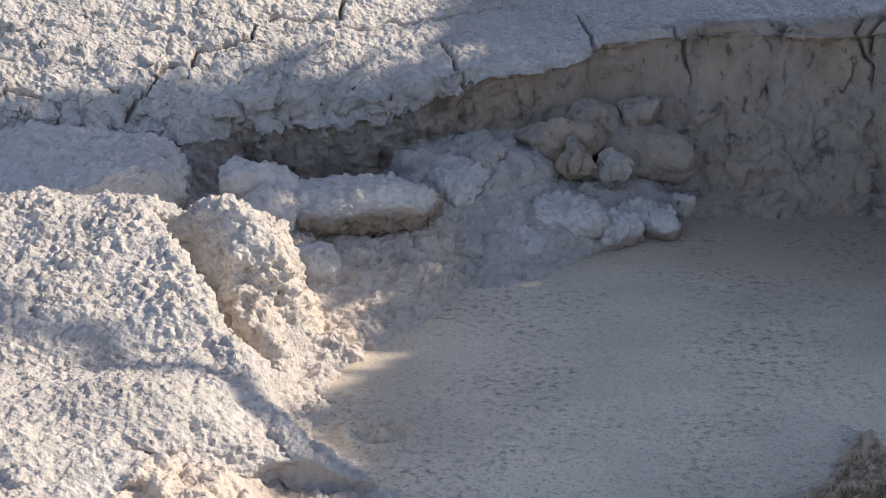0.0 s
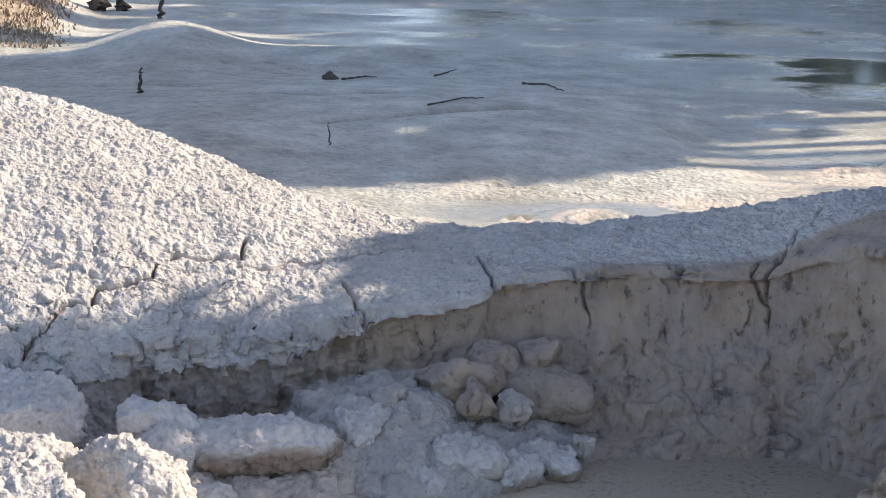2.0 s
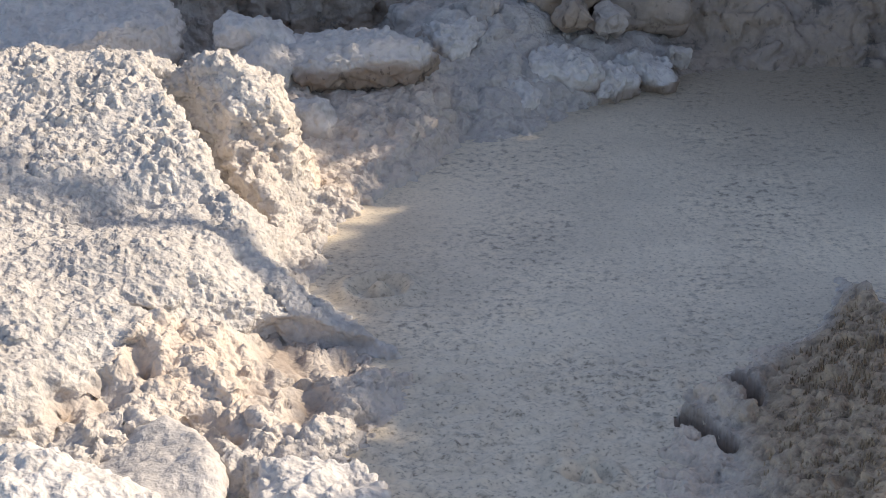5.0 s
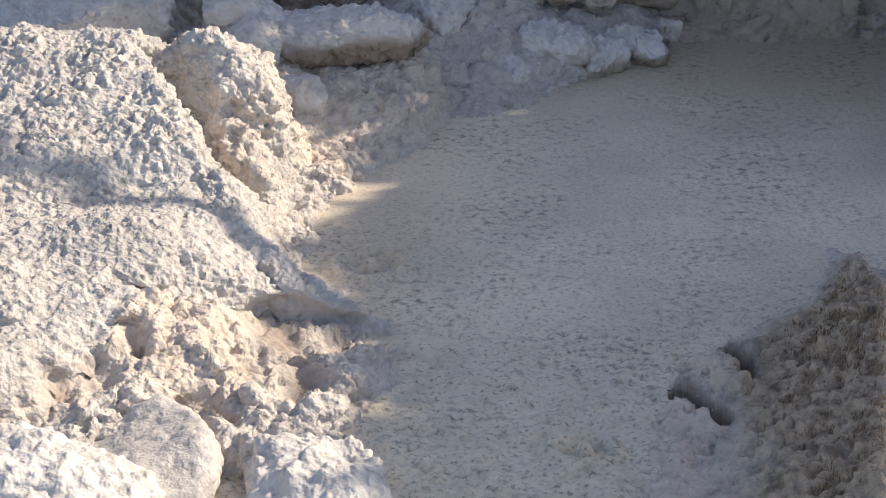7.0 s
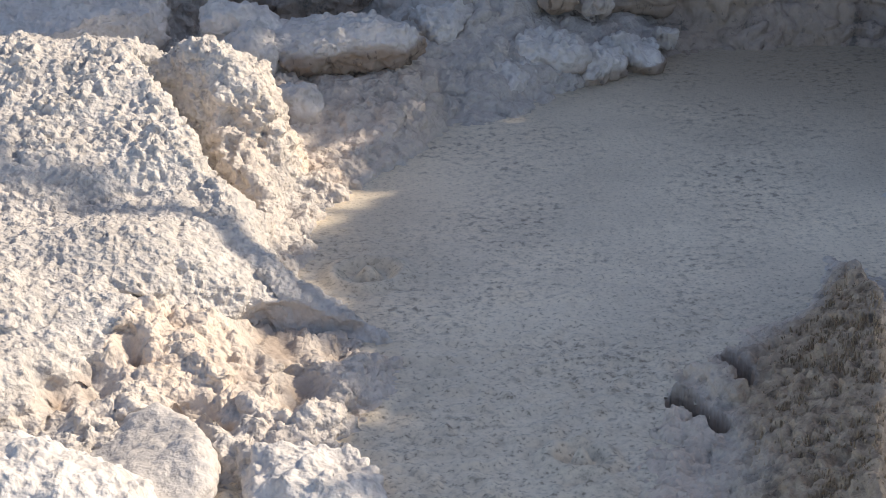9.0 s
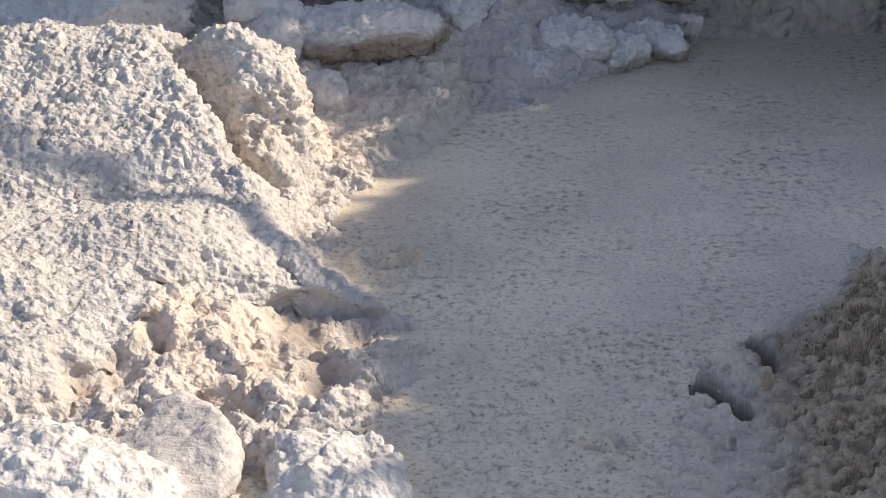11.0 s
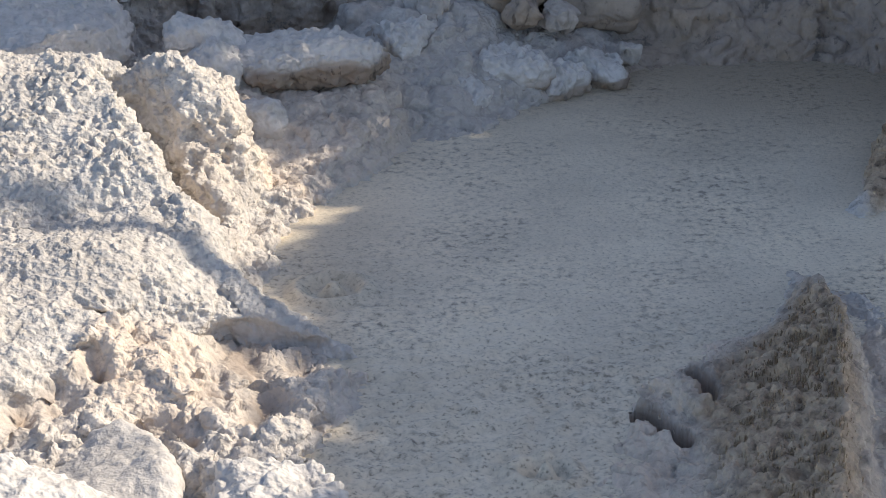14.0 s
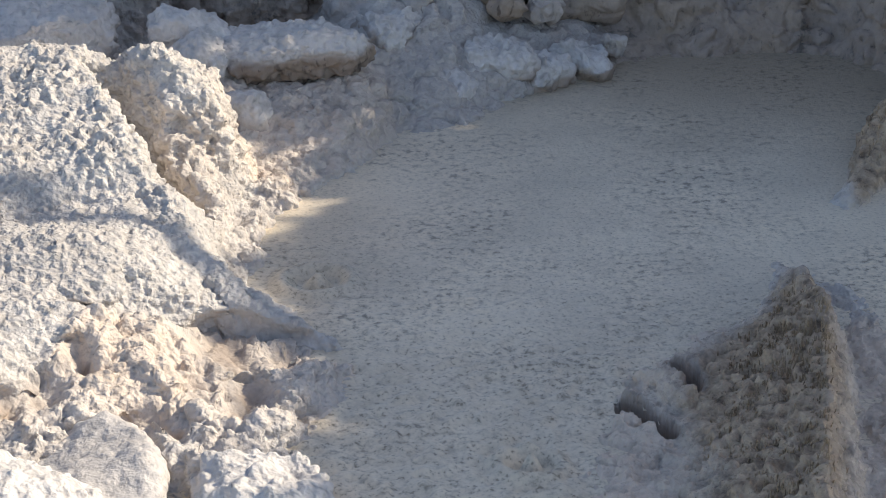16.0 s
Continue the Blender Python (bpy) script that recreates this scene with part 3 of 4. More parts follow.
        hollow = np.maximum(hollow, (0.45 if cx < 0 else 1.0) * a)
    me.vertices.foreach_set("co", co.astype(np.float32).ravel())
    drippy = smooth(0.15 - x, 0, 0.4) * smooth(z - eased(x, LIP_X, LIP_Z), -0.38, -0.2)
    # wet brown wall mud; cracks and hollows have shade put into the colour
    attribute(me, "damp_shade", np.clip(np.maximum.reduce([backwall * 0.95 * (1 - 0.35 * drippy), 0.25 * inside, 0.9 * groove, 0.8 * hollow]), 0, 1))
    ridge_d = -poly_distance(GENTLE + STEEP[:0:-1], x, y) + 0.10 * fbm(co, 0.2, 3, 8)
    earthy = np.maximum(smooth(ridge_d, -0.10, 0.16), smooth(x, 1.8, 1.9) * smooth(9.0 - y, 0, 0.3))
    attribute(me, "ochre", np.clip(np.maximum((0.8 * front + 0.42 * flank + 0.55 * bank) * smooth(fbm(co, 0.4, 3, 95), -0.6, 0.3), 0.85 * muddy * (1 - earthy)) * (1 - np.clip(hollow, 0, 1)), 0, 1))
    attribute(me, "brown", np.clip((0.92 * earthy + 0.25 * muddy * (1 - earthy)) * smooth(z, -0.03, 0.04) * (1 - np.clip(hollow, 0, 1)), 0, 1))
    me.polygons.foreach_set("use_smooth", np.ones(len(me.polygons), bool))
    me.update()
    return tagged(new("ground_crater", me), "pale dried mud crust round a steep-walled mud crater", "mud ground", kind="structure")


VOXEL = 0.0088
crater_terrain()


# ---- mud pool in the crater ----
def pool():
    x, y, f = grid(np.arange(-1.0, 3.5, 0.018), np.arange(4.1, 10.2, 0.018))
    p = np.stack([x, y, np.zeros_like(x)], 1)
    z = 0.006 * fbm(p * (0.7, 1.2, 1), 0.35, 3, 3) + (0.003 + 0.011 * smooth(7.2 - y, 0, 1.4)) * np.clip(vnoise(p, 0.04, 8) + 0.6 * vnoise(p, 0.021, 18), -0.4, 1) * smooth(vnoise(p, 0.8, 1) + 0.9 * smooth(7.2 - y, 0, 1.2), 0.0, 0.8)
    for cx, cy, rad, h in ((-0.22, 6.88, 0.2, 0.030), (0.44, 5.47, 0.15, 0.034), (1.25, 7.2, 0.12, 0.006), (0.9, 7.9, 0.1, 0.005)):
        d = np.hypot(x - cx, y - cy)
        z += h * np.cos(d / rad * 9.5) * np.exp(-(d / rad) ** 2 * 1.6)
    # no mud under the brown ridge, whose hollows go deeper
    bare = (ground_height(x, y) < 0.05) & (np.minimum(path_distance(TRENCHES[0], x, y), path_distance(TRENCHES[1], x, y)) > 0.032)
    f = f[bare[f].all(1)]
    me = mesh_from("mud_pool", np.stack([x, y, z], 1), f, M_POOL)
    return tagged(new("water_mud_pool", me), "wet grey bubbling mud pool with rings and specks", "mud pool", kind="structure")


pool()


# ---- ground out to the horizon ----
RINGS = ((1.93, 15.65, 0.34), (2.75, 16.3, 0.26), (1.35, 15.4, 0.2), (3.6, 17.0, 0.3), (4.4, 17.9, 0.36), (4.5, 19.6, 0.3))
PONDS = ((2.3, 15.7, 2.2, 0.8), (5.0, 18.6, 1.9, 2.6), (6.2, 26.0, 3.1, 4.0), (3.6, 29.5, 5.5, 3.0), (1.5, 32.5, 4.0, 1.5))


def far_ground():
    def axis(lo, hi, step, ends):
        a = np.arange(lo, hi + 1e-6, step)
        g = np.geomspace(step * 2, ends, 24)
        return np.concatenate([(lo - g)[::-1], a, hi + g])
    x, y, f = grid(axis(-7, 9, 0.06, 3000), axis(1.5, 36, 0.06, 3000))
    p = np.stack([x, y, np.zeros_like(x)], 1)
    near = (np.abs(x - 0.1) < 2.66) & (y < 12.06) & (y > 4.54)
    edge = ground_height(np.clip(x, -2.8, 3.0), np.clip(y, 4.4, 12.6))
    fade = smooth(2.2 - np.maximum(np.maximum(-2.6 - x, x - 2.8), 4.5 - y), 0, 2.2) * smooth(13.2 - y, 0, 0.8)
    base = 0.03 * fbm(p, 2.5, 3, 5) + 0.02 * fbm(p, 0.6, 3, 6) + 0.012 * np.maximum(vnoise(p, 0.10, 4), 0) * smooth(fbm(p, 1.5, 2, 19), -0.1, 0.3)
    base += 0.016 * np.maximum(vnoise(p, 0.075, 14) + 0.3, 0) * smooth(y, 13, 14) * smooth(19.5 - y, 0, 1.5)
    low = 0.36 * np.exp(-((x + 2.2) / 0.9) ** 2 - ((y - 26.0) / 1.6) ** 2) + 0.16 * np.exp(-((x - 0.2) / 1.5) ** 2 - ((y - 25.4) / 0.8) ** 2)
    low += 0.16 * np.exp(-((x - 1.2) / 2.2) ** 2 - ((y - 20.5) / 2.2) ** 2) + 0.12 * np.exp(-((x + 1.5) / 1.5) ** 2 - ((y - 20.0) / 2.5) ** 2)
    bank = 0.8 * smooth(-x - 0.10 * y, 0.4, 2.5) * smooth(y, 24, 30)
    pond = np.zeros(len(x))
    for cx, cy, rx, ry in PONDS:
        d = np.hypot((x - cx) / rx, (y - cy) / ry) + 0.35 * fbm(p, 1.2, 3, 23)
        pond = np.maximum(pond, smooth(1.2 - d, 0, 0.6))
    z = (base * smooth(y, 12.5, 14) + low) * (1 - pond) - 0.05 * pond + bank + fade * np.maximum(edge, -0.1)
    for cx, cy, rad in ((1.93, 15.65, 0.30), (2.75, 16.3, 0.18), (1.35, 15.6, 0.2), (4.4, 17.9, 0.3)):
        d = np.hypot(x - cx, y - cy)
        z += 0.035 * np.cos(d / rad * 9) * np.exp(-(d / rad) ** 2 * 1.5)
    g = path_distance([(-1.6, 21.8), (-1.0, 21.3), (-0.3, 21.1), (0.4, 21.6)], x, y)
    g = np.minimum(g, path_distance([(-2.6, 22.6), (-2.0, 22.7), (-1.6, 22.2)], x, y))
    g = np.minimum(g, path_distance([(-0.2, 19.4), (0.4, 19.7), (1.2, 20.2), (1.9, 20.4)], x, y))
    groove = np.exp(-((g + 0.05 * fbm(p, 0.4, 2, 31)) / 0.085) ** 2)
    z -= 0.09 * groove
    z = np.where(near, -0.35, z)
    me = mesh_from("ground", np.stack([x, y, z], 1), f, M_FLAT)
    rings = np.zeros(len(x))
    for cx, cy, rad in RINGS:
        d = np.hypot(x - cx, (y - cy) * 0.8) / rad * (1 + 0.1 * fbm(p, 0.3, 2, 41))
        rings = np.maximum(rings, (0.5 + 0.5 * np.cos(d * 15)) * smooth(1.1 - d, 0, 0.3))
    milky = smooth(18.2 - y + 0.4 * x, 0, 1.5)
    olive = smooth(fbm(p * (0.6, 1, 1), 0.7, 3, 78), -0.05, 0.2)
    wet = pond * (milky * 0.8 * olive * (1 - rings) + (1 - milky) * np.clip(0.75 + 0.9 * fbm(p * (0.6, 1, 1), 0.9, 3, 77), 0, 1) * np.where(y > 27, 0.85, 1.0) * np.where(y < 20.5, 0.35, 1.0))
    attribute(me, "damp_shade", np.clip(np.maximum(wet, groove), 0, 1))
    attribute(me, "ochre", np.clip(pond * milky * np.clip((1 - olive) * 0.4 + 0.8 * rings, 0, 1) + 0.35 * pond * smooth(y, 26, 28) * olive, 0, 1))
    attribute(me, "brown", np.clip(np.maximum(smooth(bank, 0.05, 0.3) * 0.9, 0.38 * smooth(-x + 0.3 + 0.8 * fbm(p, 1.5, 3, 88), 0, 1.6) * smooth(y, 15, 17) * smooth(25.5 - y, 0, 1.5) + 0.30 * smooth(fbm(p * (0.7, 1, 1), 0.8, 3, 89), -0.2, 0.3) * smooth(19 - y, 0, 2)), 0, 1))
    return tagged(new("ground", me), "grey mud flats with shallow pools and low mounds", "ground", kind="structure")


far_ground()


# ---- loose blocks and slabs of mud ----
def mud_block(name, label, centre, size, turn=0.0, tilt=0.0, lean=0.0, seed=1, power=3.0, rough=0.06, n=26, crust=0.018, damp_shade=0.3, ochre=0.0, group="", facets=3, soaked=False, parts=None, mat=None):
    """A rounded lump: a softened box with an uneven outline and a crusty skin."""
    lin = np.tan(np.linspace(-1, 1, n + 1) * 0.7854)
    a, b, f = grid(lin, lin)
    one = np.ones_like(a)
    verts, faces = [], []
    for k, (u, v, w) in enumerate(((a, b, one), (-a, b, -one), (one, a, b), (-one, -a, b), (-a, one, b), (a, -one, b))):
        verts.append(np.stack([u, v, w], 1))
        faces.append(f + k * len(a))
    p = np.vstack(verts)
    _, first, back = np.unique(np.round(p, 5), axis=0, return_index=True, return_inverse=True)
    p, faces = p[first], back.ravel()[np.concatenate(faces)]
    p = p / (np.abs(p) ** power).sum(1, keepdims=True) ** (1 / power)
    half = np.array(size) / 2
    nrm = np.sign(p) * np.abs(p) ** (power - 1) / half
    nrm /= np.linalg.norm(nrm, axis=1, keepdims=True)
    q = p * half
    s = float(np.mean(size))
    q = q + 13.7 * seed
    off = rough * (fbm(q, s * 0.7, 3, seed) * 2.2) + rough * 0.6 * (0.5 - cells(q, s * 0.55, seed + 5)[0]) * (facets < 4)
    d, rnd = cells(q + 0.012 * vnoise(q, 0.04, 3)[:, None], 0.038, seed)
    off += (1 - smooth(d, 0.22, 0.72)) * crust * (0.2 + 1.2 * rnd) * 0.9 + vnoise(q, 0.025, seed) * crust * 0.5
    off -= 0.03 * smooth(fbm(q, 0.12, 2, seed + 3), 0.3, 0.6) * smooth(-p[:, 2], -0.2, 0.4)
    co = p * half
    rng = np.random.default_rng(seed)
    for _ in range(facets):
        cut = rng.normal(size=3)
        cut /= np.linalg.norm(cut)
        reach = np.sqrt(((cut * half) ** 2).sum())
        co = co - cut * np.maximum(co @ cut - reach * rng.uniform(0.62, 0.9), 0)[:, None]
    co = co + nrm * off[:, None]
    me = mesh_from(name, co, faces, mat or M_BLOCK)
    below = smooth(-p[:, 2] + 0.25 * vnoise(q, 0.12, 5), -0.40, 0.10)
    attribute(me, "damp_shade", np.clip(np.maximum(damp_shade * (0.12 + 0.95 * below), 0.9 * damp_shade if soaked else 0), 0, 1))
    attribute(me, "ochre", np.full(len(co), ochre))
    if parts:
        # the dusty top and the raw underside are parts of their own
        ob = new(name)
        low = (below[faces].mean(1) > 0.5)
        for (part_name, part_label), pick in zip(parts, (~low, low)):
            used, idx = np.unique(faces[pick], return_inverse=True)
            pm = mesh_from(part_name, co[used], idx.reshape(-1, 4), M_BLOCK)
            attribute(pm, "damp_shade", np.clip(damp_shade * (0.12 + 0.95 * below[used]), 0, 1))
            attribute(pm, "ochre", np.zeros(len(used)))
            tagged(new(part_name, pm), part_label).parent = ob
        bpy.data.meshes.remove(me)
    else:
        ob = new(name, me)
    ob.matrix_world = pose(*centre, tilt, lean, turn)
    return tagged(ob, label, "mud block", group)


FALLEN = "mud lumps fallen from the wall"
mud_block("mud_slab", "pale cracked slab of dried mud crust beside the trough", (-1.62, 8.84, 0.30), (0.92, 0.74, 0.42), -8, 8, 4, 3, 4.0, 0.04, 52, crust=0.022, damp_shade=0.4, parts=(("crust", "pale cracked crust"), ("underside", "raw brown mud underside")))
mud_block("mud_block", "pale rounded mud block behind the ledge", (-0.82, 8.80, 0.31), (0.32, 0.30, 0.26), 15, 0, 0, 5, 3.0, 0.04, 26, damp_shade=0.2)
mud_block("mud_ledge", "long pale mud ledge with a brown hollow underside", (-0.39, 8.67, 0.30), (0.76, 0.36, 0.25), 3, 8, -5, 8, 2.6, 0.03, 56, damp_shade=1.0, parts=(("crust", "pale dusty crust"), ("underside", "raw brown mud underside")))
mud_block("mud_block", "pale mud block wedged beside the long ledge", (-0.75, 8.58, 0.25), (0.26, 0.28, 0.28), 10, 5, 0, 6, 3.0, 0.04, 26, damp_shade=0.3)
mud_block("mud_lump", "small brown mud lump under the ledge", (-0.55, 8.22, 0.15), (0.18, 0.17, 0.22), 0, 0, 8, 9, 2.6, 0.03, 20, damp_shade=0.5)
for lab, c, size, turn, tilt, lean, sd, pw, dm in (
        ("grey mud boulder fallen against the crater wall", (0.72, 9.64, 0.43), (0.28, 0.24, 0.22), 20, 0, 25, 11, 3.0, 1.0),
        ("flat grey mud slab on the rubble", (0.95, 9.69, 0.45), (0.24, 0.2, 0.11), 5, 10, -6, 12, 3.2, 1.0),
        ("large grey mud slab slumped from the crater wall", (0.98, 9.65, 0.29), (0.48, 0.34, 0.23), -4, 24, 4, 48, 4, 1.0),
        ("small brown mud chunk on the rubble", (0.62, 9.28, 0.33), (0.16, 0.14, 0.16), 30, 10, 25, 14, 4.5, 1.0),
        ("tilted brown mud slab leaning on the wall", (0.50, 9.46, 0.36), (0.42, 0.24, 0.24), -8, 12, -26, 15, 4, 1.0),
        ("rounded grey mud lump on the rubble", (0.05, 9.06, 0.25), (0.28, 0.26, 0.20), 0, 10, 25, 16, 2.8, 0.75),
        ("broad pale mud lump above the pool", (0.55, 9.05, 0.11), (0.34, 0.28, 0.20), 8, 14, 4, 17, 2.8, 0.75),
        ("pale mud lump beside the broad one", (0.74, 9.08, 0.05), (0.26, 0.24, 0.16), 30, 4, -8, 71, 2.8, 0.8),
        ("pale mud lump split at one end", (0.94, 9.22, 0.05), (0.30, 0.22, 0.15), -5, 10, -12, 18, 3.4, 0.9),
        ("wide low mud lump at the pool's edge", (0.33, 8.84, 0.035), (0.46, 0.30, 0.18), 14, 10, -6, 19, 2.8, 0.75),
        ("brown mud chunk at the foot of the slumped slab", (0.80, 9.36, 0.28), (0.20, 0.14, 0.14), 40, 0, 10, 24, 4.5, 0.6),
        ("brown mud chunk against the ledge wall", (-0.12, 9.36, 0.24), (0.22, 0.18, 0.20), 10, 0, 15, 25, 4, 0.5),
        ("small mud chunk below the ledge wall", (0.22, 9.28, 0.34), (0.14, 0.12, 0.11), 60, 0, 5, 26, 4.5, 0.6),
        ("small mud chunk on the sloping bank", (1.12, 9.34, 0.10), (0.13, 0.11, 0.09), 20, 0, 5, 27, 4, 0.5)):
    dusty = lab.startswith(("broad", "pale", "wide", "rounded"))
    mud_block("mud_lump", lab, c, size, turn, tilt, lean, sd, pw, 0.13 * sum(size) / 3, 34, crust=0.020 if dusty else 0.008, damp_shade=dm, group=FALLEN, facets=4, soaked=not dusty,
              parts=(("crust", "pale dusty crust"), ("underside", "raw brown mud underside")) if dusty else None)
mud_block("mud_slab", "smooth grey mud slab at the foot of the mound", (-1.02, 5.32, -0.01), (0.74, 0.62, 0.12), 12, 4, -14, 21, 3.6, 0.03, 48, crust=0.010, damp_shade=0.05, facets=0, mat=M_SMOOTH)
mud_block("mud_boulder", "bright rounded mud boulder in front of the mound", (-1.06, 5.0, 0.08), (0.60, 0.46, 0.30), -10, 0, 10, 22, 2.6, 0.04, 40, damp_shade=0.0, facets=0)
mud_block("mud_boulder", "grey mud boulder at the pool's edge", (-0.34, 5.20, 0.0), (0.42, 0.46, 0.20), 0, 8, -6, 23, 3.0, 0.03, 34, damp_shade=0.1, facets=0)


# ---- stiff mud-caked strands on the brown ridge ----
def caked_strands():
    rng = np.random.default_rng(7)
    n = 30000
    x, y = rng.uniform(0.85, 2.35, n), rng.uniform(4.9, 8.4, n)
    z = ground_height(x, y)
    p = np.stack([x, y, z], 1)
    keep = (z > 0.06 + 0.05 * rng.random(n)) & ((poly_distance(GENTLE + STEEP[:0:-1], x, y) < -0.05 - 0.12 * rng.random(n)) | (x > 1.8)) & (path_distance(TRENCHES[0], x, y) > 0.07) & (fbm(p, 0.10, 2, 66) > -0.5 + 0.4 * rng.random(n))
    p = p[keep]
    n = len(p)
    h = rng.uniform(0.006, 0.020, n) * (0.7 + 0.5 * smooth(p[:, 2], 0.1, 0.3))
    r = rng.uniform(0.0012, 0.0034, n)
    lean = rng.normal(0, 0.30, (n, 2)) - (0.05, 0.55)
    ang = rng.random(n) * 6.28
    verts, faces = [], []
    for k in range(4):
        a = ang + k * 1.5708
        verts.append(np.stack([p[:, 0] + r * np.cos(a), p[:, 1] + r * np.sin(a), p[:, 2] - 0.01], 1))
    for k in range(4):
        a = ang + k * 1.5708
        verts.append(np.stack([p[:, 0] + lean[:, 0] * h * 0.5 + 0.8 * r * np.cos(a), p[:, 1] + lean[:, 1] * h * 0.5 + 0.8 * r * np.sin(a), p[:, 2] + h * 0.6], 1))
    verts.append(np.stack([p[:, 0] + lean[:, 0] * h, p[:, 1] + lean[:, 1] * h, p[:, 2] + h], 1))
    v = np.concatenate(verts)
    i = np.arange(n)
    for k in range(4):
        a, b = i + k * n, i + (k + 1) % 4 * n
        c, d = a + 4 * n, b + 4 * n
        faces += [np.stack([a, b, d], 1), np.stack([a, d, c], 1), np.stack([c, d, i + 8 * n], 1)]
    me = mesh_from("caked_strands", v, np.concatenate(faces), M_STRAW)
    return tagged(new("caked_strands", me), "stiff brown mud-caked strands on the ridge", "mud strands", kind="stuff")


M_STRAW = mud_material("caked_straw", (0.46, 0.35, 0.245), (0.28, 0.205, 0.14), grain=40, grain_h=0.003, blotch=0.25)
caked_strands()


# ---- sticks, stones and a stump on the flats ----
M_DARKWOOD = mud_material("wet_dark_wood", (0.15, 0.13, 0.11), (0.07, 0.06, 0.05), grain=50, grain_h=0.006)


def stick(name, label, points, radius, category="stick", group=""):
    """A knotty tapering branch through the points."""
    pts = np.array(points, float)
    t = np.linspace(0, len(pts) - 1, 5 * len(pts))
    c = np.stack([np.interp(t, np.arange(len(pts)), pts[:, k]) for k in range(3)], 1)
    c += 0.25 * radius * np.random.default_rng(len(pts)).normal(size=c.shape)
    way = np.gradient(c, axis=0)
    way /= np.linalg.norm(way, axis=1, keepdims=True)
    side = np.cross(way, (0.3, 0.2, 1.0))
    side /= np.linalg.norm(side, axis=1, keepdims=True)
    up = np.cross(side, way)
    k, n = 8, len(c)
    r = 0.72 * radius * (1 - 0.6 * np.linspace(0, 1, n)) * (1 + 0.2 * np.sin(np.arange(n) * 2.3))
    a = np.arange(k) * 6.2832 / k
    v = c[:, None] + r[:, None, None] * (np.cos(a)[None, :, None] * side[:, None] + np.sin(a)[None, :, None] * up[:, None])
    i = (np.arange(n - 1)[:, None] * k + np.arange(k)[None]).ravel()
    j = (np.arange(n - 1)[:, None] * k + (np.arange(k)[None] + 1) % k).ravel()
    f = np.stack([i, j, j + k, i + k], 1)
    return tagged(new(name, mesh_from(name, v.reshape(-1, 3), f, M_DARKWOOD)), label, category, group)


STICKS = "sticks lying on the mud flats"


def flat_z(x, y):
    dg = bpy.context.evaluated_depsgraph_get()
    hit, place, *_ = scene.ray_cast(dg, Vector((x, y, 6)), Vector((0, 0, -1)))
    return place.z if hit else 0.0


def lying(label, ax, ay, bx, by, r):
    mx, my = (ax + bx) / 2 + 0.03, (ay + by) / 2 + 0.1
    stick("stick", label, [(ax, ay, flat_z(ax, ay) + r * 0.7), (mx, my, flat_z(mx, my) + r), (bx, by, flat_z(bx, by) + r * 0.5)], r, group=STICKS)


def upright(label, x, y, h, r, lean):
    g = flat_z(x, y)
    stick("snag", label, [(x, y, g - 0.05), (x + 0.3 * lean, y, g + 0.5 * h), (x + lean, y, g + h)], r, "snag", "snags standing in the flats")


bpy.context.view_layer.update()
lying("dark wet stick lying on the mud flat", 1.95, 23.0, 2.35, 22.3, 0.02)
lying("dark thin stick lying on the mud flat", -0.05, 23.3, 0.35, 23.5, 0.018)
lying("dark thin twig on the far mud flat", 1.0, 23.6, 1.3, 24.3, 0.016)
lying("dark thin twig near the flat's crack", 0.8, 20.3, 1.4, 20.9, 0.015)
upright("short blackened snag standing in mud", -2.14, 21.57, 0.26, 0.035, 0.04)
upright("thin dark snag standing in mud", -0.14, 18.37, 0.20, 0.014, -0.01)
upright("dark leaning snag on the far bank", -2.7, 30.3, 0.55, 0.06, 0.10)
upright("thick weathered stump on the far bank", -3.7, 31.0, 0.75, 0.17, 0.05)
upright("broken weathered stump beside the other", -3.35, 31.2, 0.55, 0.12, -0.04)
mud_block("dark_rock", "small wet black rock on the mud flat", (-0.18, 23.35, flat_z(-0.18, 23.35) + 0.03), (0.20, 0.16, 0.13), 10, 0, 0, 31, 3, 0.02, 16, crust=0.004)
bpy.data.objects["dark_rock"].data.materials[0] = M_DARKWOOD


def dry_grass():
    rng = np.random.default_rng(11)
    n = 6000
    x, y = rng.uniform(-6.5, -2.6, n), rng.uniform(25.5, 31, n)
    keep = (-x - 0.10 * y > 0.8 + 0.5 * rng.random(n))
    x, y = x[keep], y[keep]
    z = np.array([flat_z(a, b) for a, b in zip(x, y)])
    n = len(x)
    h, a, b = rng.uniform(0.03, 0.08, n), rng.uniform(0, 6.28, n), rng.normal(0, 0.5, (n, 2))
    s = np.stack([np.cos(a), np.sin(a)], 1) * 0.018
    root = np.stack([x, y], 1)
    v = np.concatenate([np.column_stack([root - s, z - 0.02]), np.column_stack([root + s, z - 0.02]),
                        np.column_stack([root + s * 0.6 + 0.5 * b * h[:, None], z + 0.6 * h]), np.column_stack([root + b * h[:, None], z + h])])
    i = np.arange(n)
    f = np.concatenate([np.stack([i, i + n, i + 2 * n], 1), np.stack([i, i + 2 * n, i + 3 * n], 1)])
    return tagged(new("dry_grass", mesh_from("dry_grass", v, f, M_STRAW, False)), "dry yellow-brown grass on the far bank", "grass", kind="stuff")


dry_grass()


# ---- trees that shade the crater ----
M_BARK = mud_material("bark", (0.20, 0.15, 0.11), (0.10, 0.075, 0.055), grain=30, grain_h=0.02)
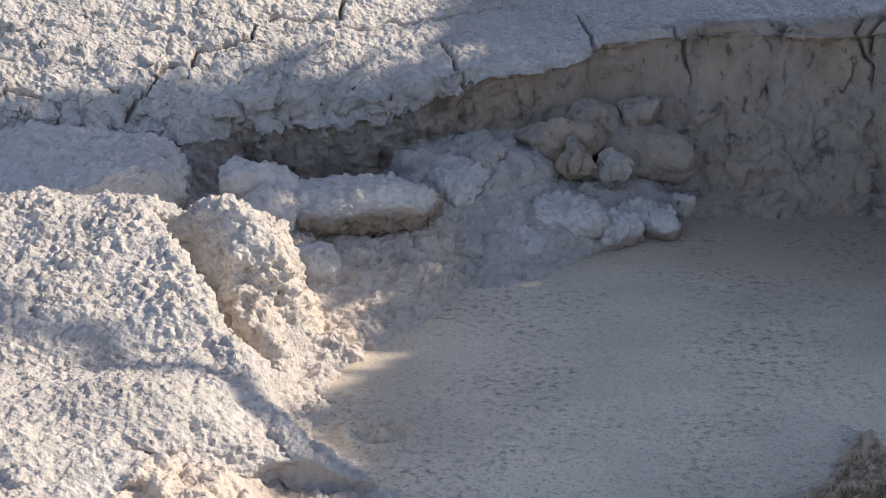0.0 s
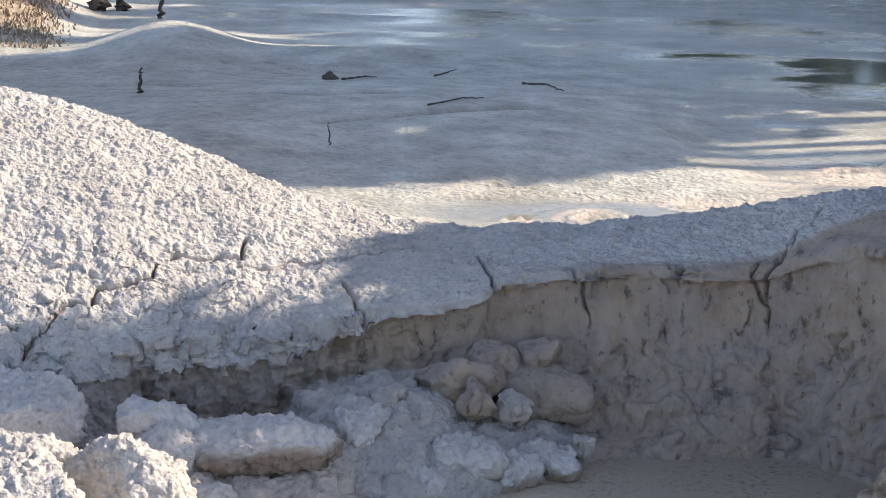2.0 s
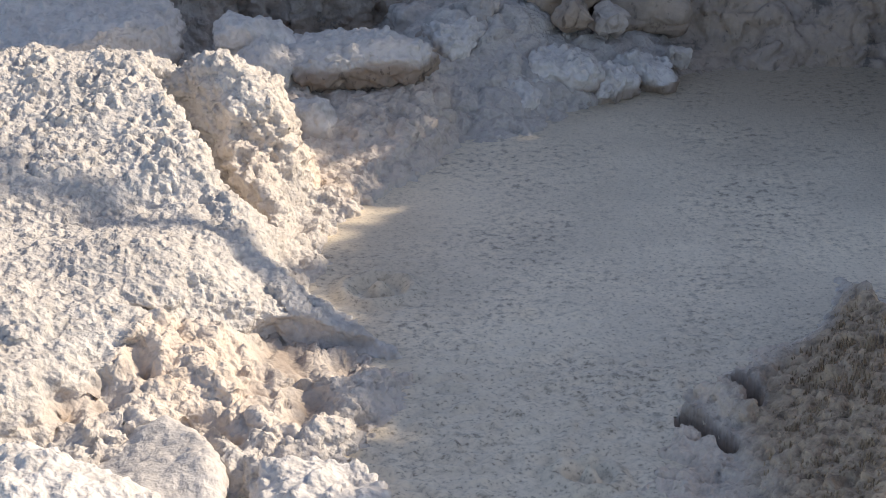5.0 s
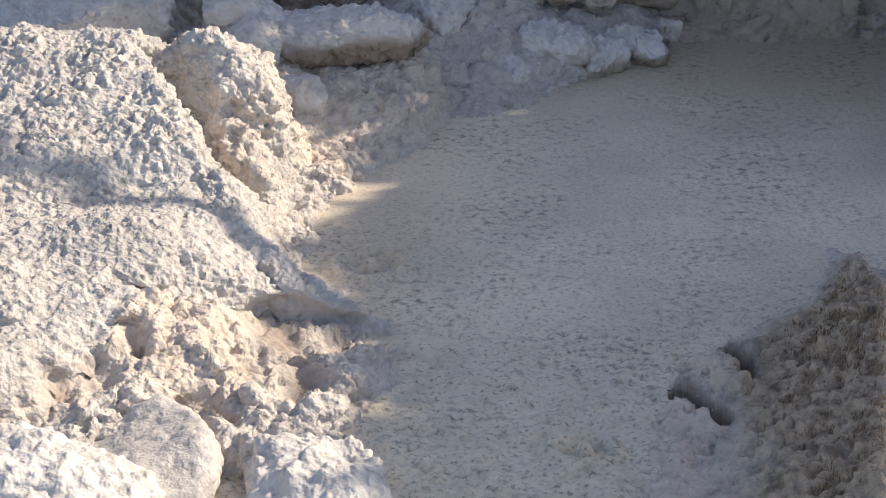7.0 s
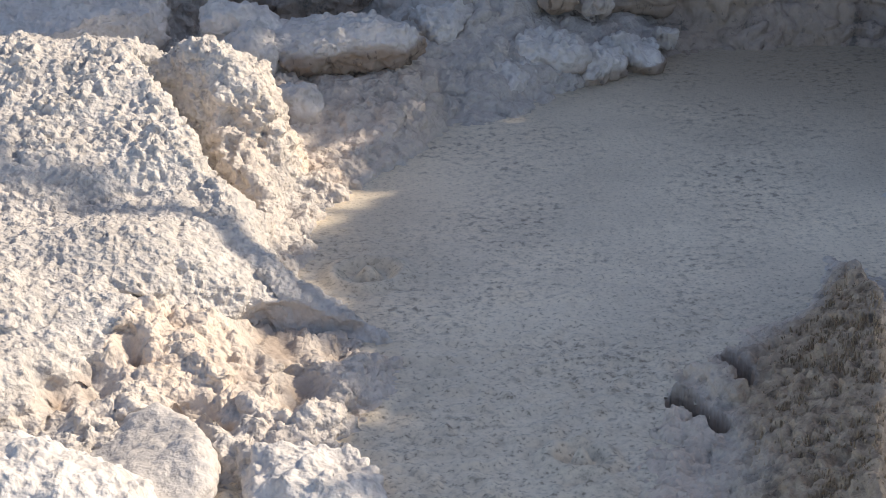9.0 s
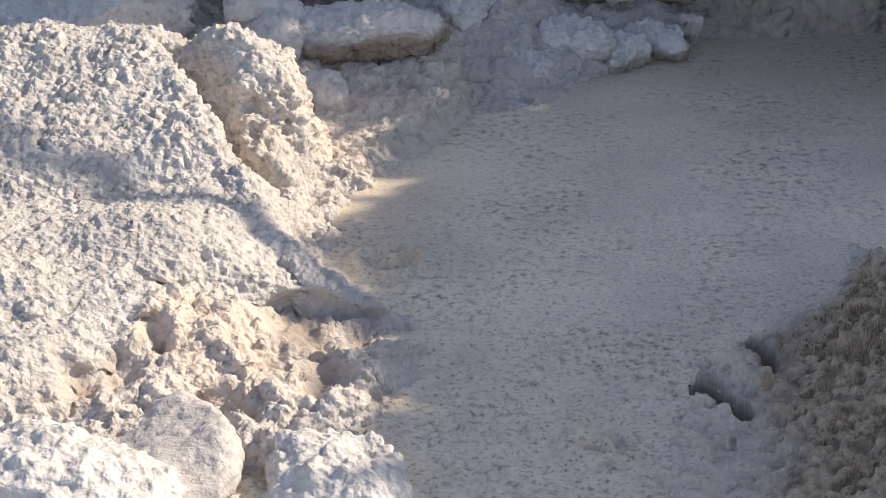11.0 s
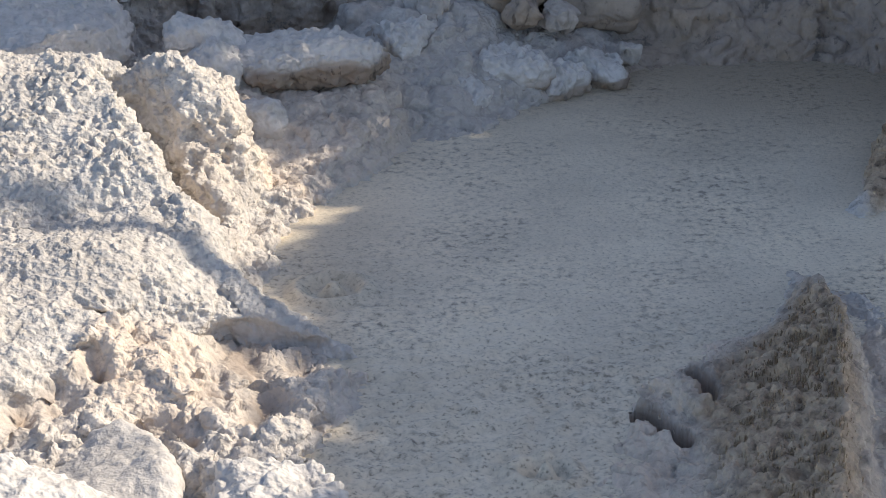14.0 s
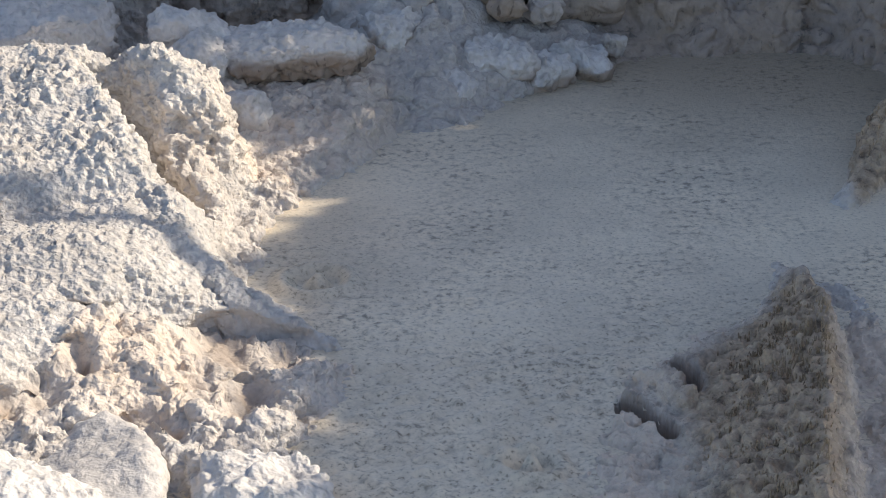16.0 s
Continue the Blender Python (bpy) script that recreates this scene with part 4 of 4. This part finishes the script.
M_NEEDLE = mud_material("needles", (0.07, 0.10, 0.04), (0.03, 0.05, 0.02), grain=9, grain_h=0.02)


def pine(x, y, h, r, seed, base=2.0, blunt=0.55, dense=1.0):
    rng = np.random.default_rng(seed)
    top = new("pine_tree")
    top.location = (x, y, 0)
    tagged(top, "tall green pine tree beside the mud pots", "tree", "pines that shade the crater")
    k, verts, faces = 10, [], []
    for j in range(9):
        zz, rr = h * j / 8.3, 0.22 * (1 - j / 8.6) + 0.01
        for a in range(k):
            verts.append((rr * math.cos(6.2832 * a / k) + 0.05 * math.sin(zz), rr * math.sin(6.2832 * a / k), zz - 0.2))
    for j in range(8):
        for a in range(k):
            faces.append((j * k + a, j * k + (a + 1) % k, (j + 1) * k + (a + 1) % k, (j + 1) * k + a))
    trunk = new("trunk", mesh_from("trunk", verts, faces, M_BARK))
    trunk.parent = top
    n = int(1500 * dense * (h - base) / 8 * max(r, 0.12) / 0.9)
    t = rng.random(n)
    zz = base + (h - base) * t
    rad = r * np.minimum(1, (1 - t) / blunt + 0.12) * (0.85 + 0.15 * np.sin(zz * 5.0 + seed))
    ang, dist = rng.random(n) * 6.2832, rad * np.sqrt(rng.random(n))
    c = np.stack([dist * np.cos(ang), dist * np.sin(ang), zz - 0.25 * dist], 1)
    v, fs = [], []
    for i in range(n):
        for _ in range(7):
            d = rng.normal(size=3) * (1, 1, 0.55)
            d = d / np.linalg.norm(d) * rng.uniform(0.14, 0.30)
            s = np.cross(d, rng.normal(size=3))
            s = s / np.linalg.norm(s) * 0.055
            b = len(v)
            v += [c[i] - s, c[i] + s, c[i] + d + 0.3 * s, c[i] + d - 0.3 * s]
            fs.append((b, b + 1, b + 2, b + 3))
    crown = new("crown", mesh_from("crown", np.array(v), fs, M_NEEDLE, False))
    crown.parent = top
    return top


SUN_H = Vector((math.cos(radians(SUN_AZ)), math.sin(radians(SUN_AZ)), 0))
SUN_W = Vector((-math.sin(radians(SUN_AZ)), math.cos(radians(SUN_AZ)), 0))
REACH = math.tan(radians(SUN_EL)) / math.tan(radians(40))
# distance towards the sun, distance across, height under a sun at 40 degrees, crown radius, bluntness
for k, (ts, tw, th, tr, tb) in enumerate((
        (8.5, 4.20, 6.13, 0.75, 0.03), (8.8, 5.00, 6.00, 0.75, 0.03), (8.6, 5.60, 5.84, 0.60, 0.03), (8.4, 6.20, 5.41, 0.50, 0.03),
        (8.6, 6.65, 5.56, 0.50, 0.02), (8.7, 7.15, 5.40, 0.55, 0.02), (8.5, 7.65, 5.28, 0.50, 0.02), (8.3, 8.07, 5.65, 0.32, 0.04),
        (8.5, 8.50, 9.93, 0.43, 0.04), (8.45, 8.40, 4.95, 0.48, 0.04), (8.9, 8.98, 9.73, 0.43, 0.04), (8.6, 9.60, 5.40, 0.55, 0.05), (8.9, 10.40, 4.80, 0.60, 0.08), (22.2, 16.0, 21.5, 0.43, 0.3),
        (22.0, 16.6, 21.5, 0.8, 0.3), (22.3, 17.1, 21.5, 0.7, 0.06), (22.5, 18.3, 22.0, 1.0, 0.06), (22.0, 19.7, 21.5, 1.0, 0.06), (22.6, 21.1, 22.0, 1.0, 0.06), (22.0, 22.5, 21.0, 1.0, 0.08),
        (22.4, 23.6, 21.5, 0.9, 0.06), (22.4, 24.6, 21.5, 0.55, 0.08), (23.0, 26.2, 22.0, 0.5, 0.15), (23.0, 29.0, 22.0, 0.8, 0.2), (23.5, 30.4, 14.6, 1.0, 0.1), (23.3, 27.9, 14.2, 0.5, 0.1), (23.6, 32.2, 14.4, 1.0, 0.1), (23.4, 34.2, 14.4, 1.0, 0.1),
        (30.0, 56.0, 8.2, 2.2, 0.5), (34.0, 57.0, 9.0, 2.2, 0.5), (38.0, 58.0, 8.5, 2.2, 0.5), (42.0, 56.0, 9.0, 2.2, 0.5), (27.0, 66.9, 9.5, 2.2, 0.5), (30.3, 65.8, 9.0, 2.2, 0.5), (33.0, 62.0, 9.5, 2.2, 0.5), (23.4, 25.4, 12.6, 0.5, 0.1), (23.3, 27.0, 12.6, 0.5, 0.1))):
    at = SUN_H * ts + SUN_W * tw
    pine(at.x, at.y, th * REACH, tr, 40 + k, base={16.0: 12.2, 16.6: 11.8, 17.1: 11.3, 18.3: 10.3}.get(tw, 2.3) * REACH, blunt=tb,
         dense={7.65: 1.2, 8.07: 0.5, 8.50: 0.24, 8.98: 0.9, 16.0: 0.28, 16.6: 0.8, 6.65: 1.8, 7.15: 1.8}.get(tw, 1.0))

# an unseen bare trunk, added to lean across the stand; its shadow crosses the mound
stick("shade_trunk", "unseen bare grey pine trunk added to shade the mound", [tuple(SUN_H * 8.6 + SUN_W * tw + Vector((0, 0, th * REACH))) for tw, th in ((1.25, -0.1), (3.7, 2.92), (6.18, 5.9), (7.1, 7.0), (8.0, 8.0))], 0.10, "tree trunk")
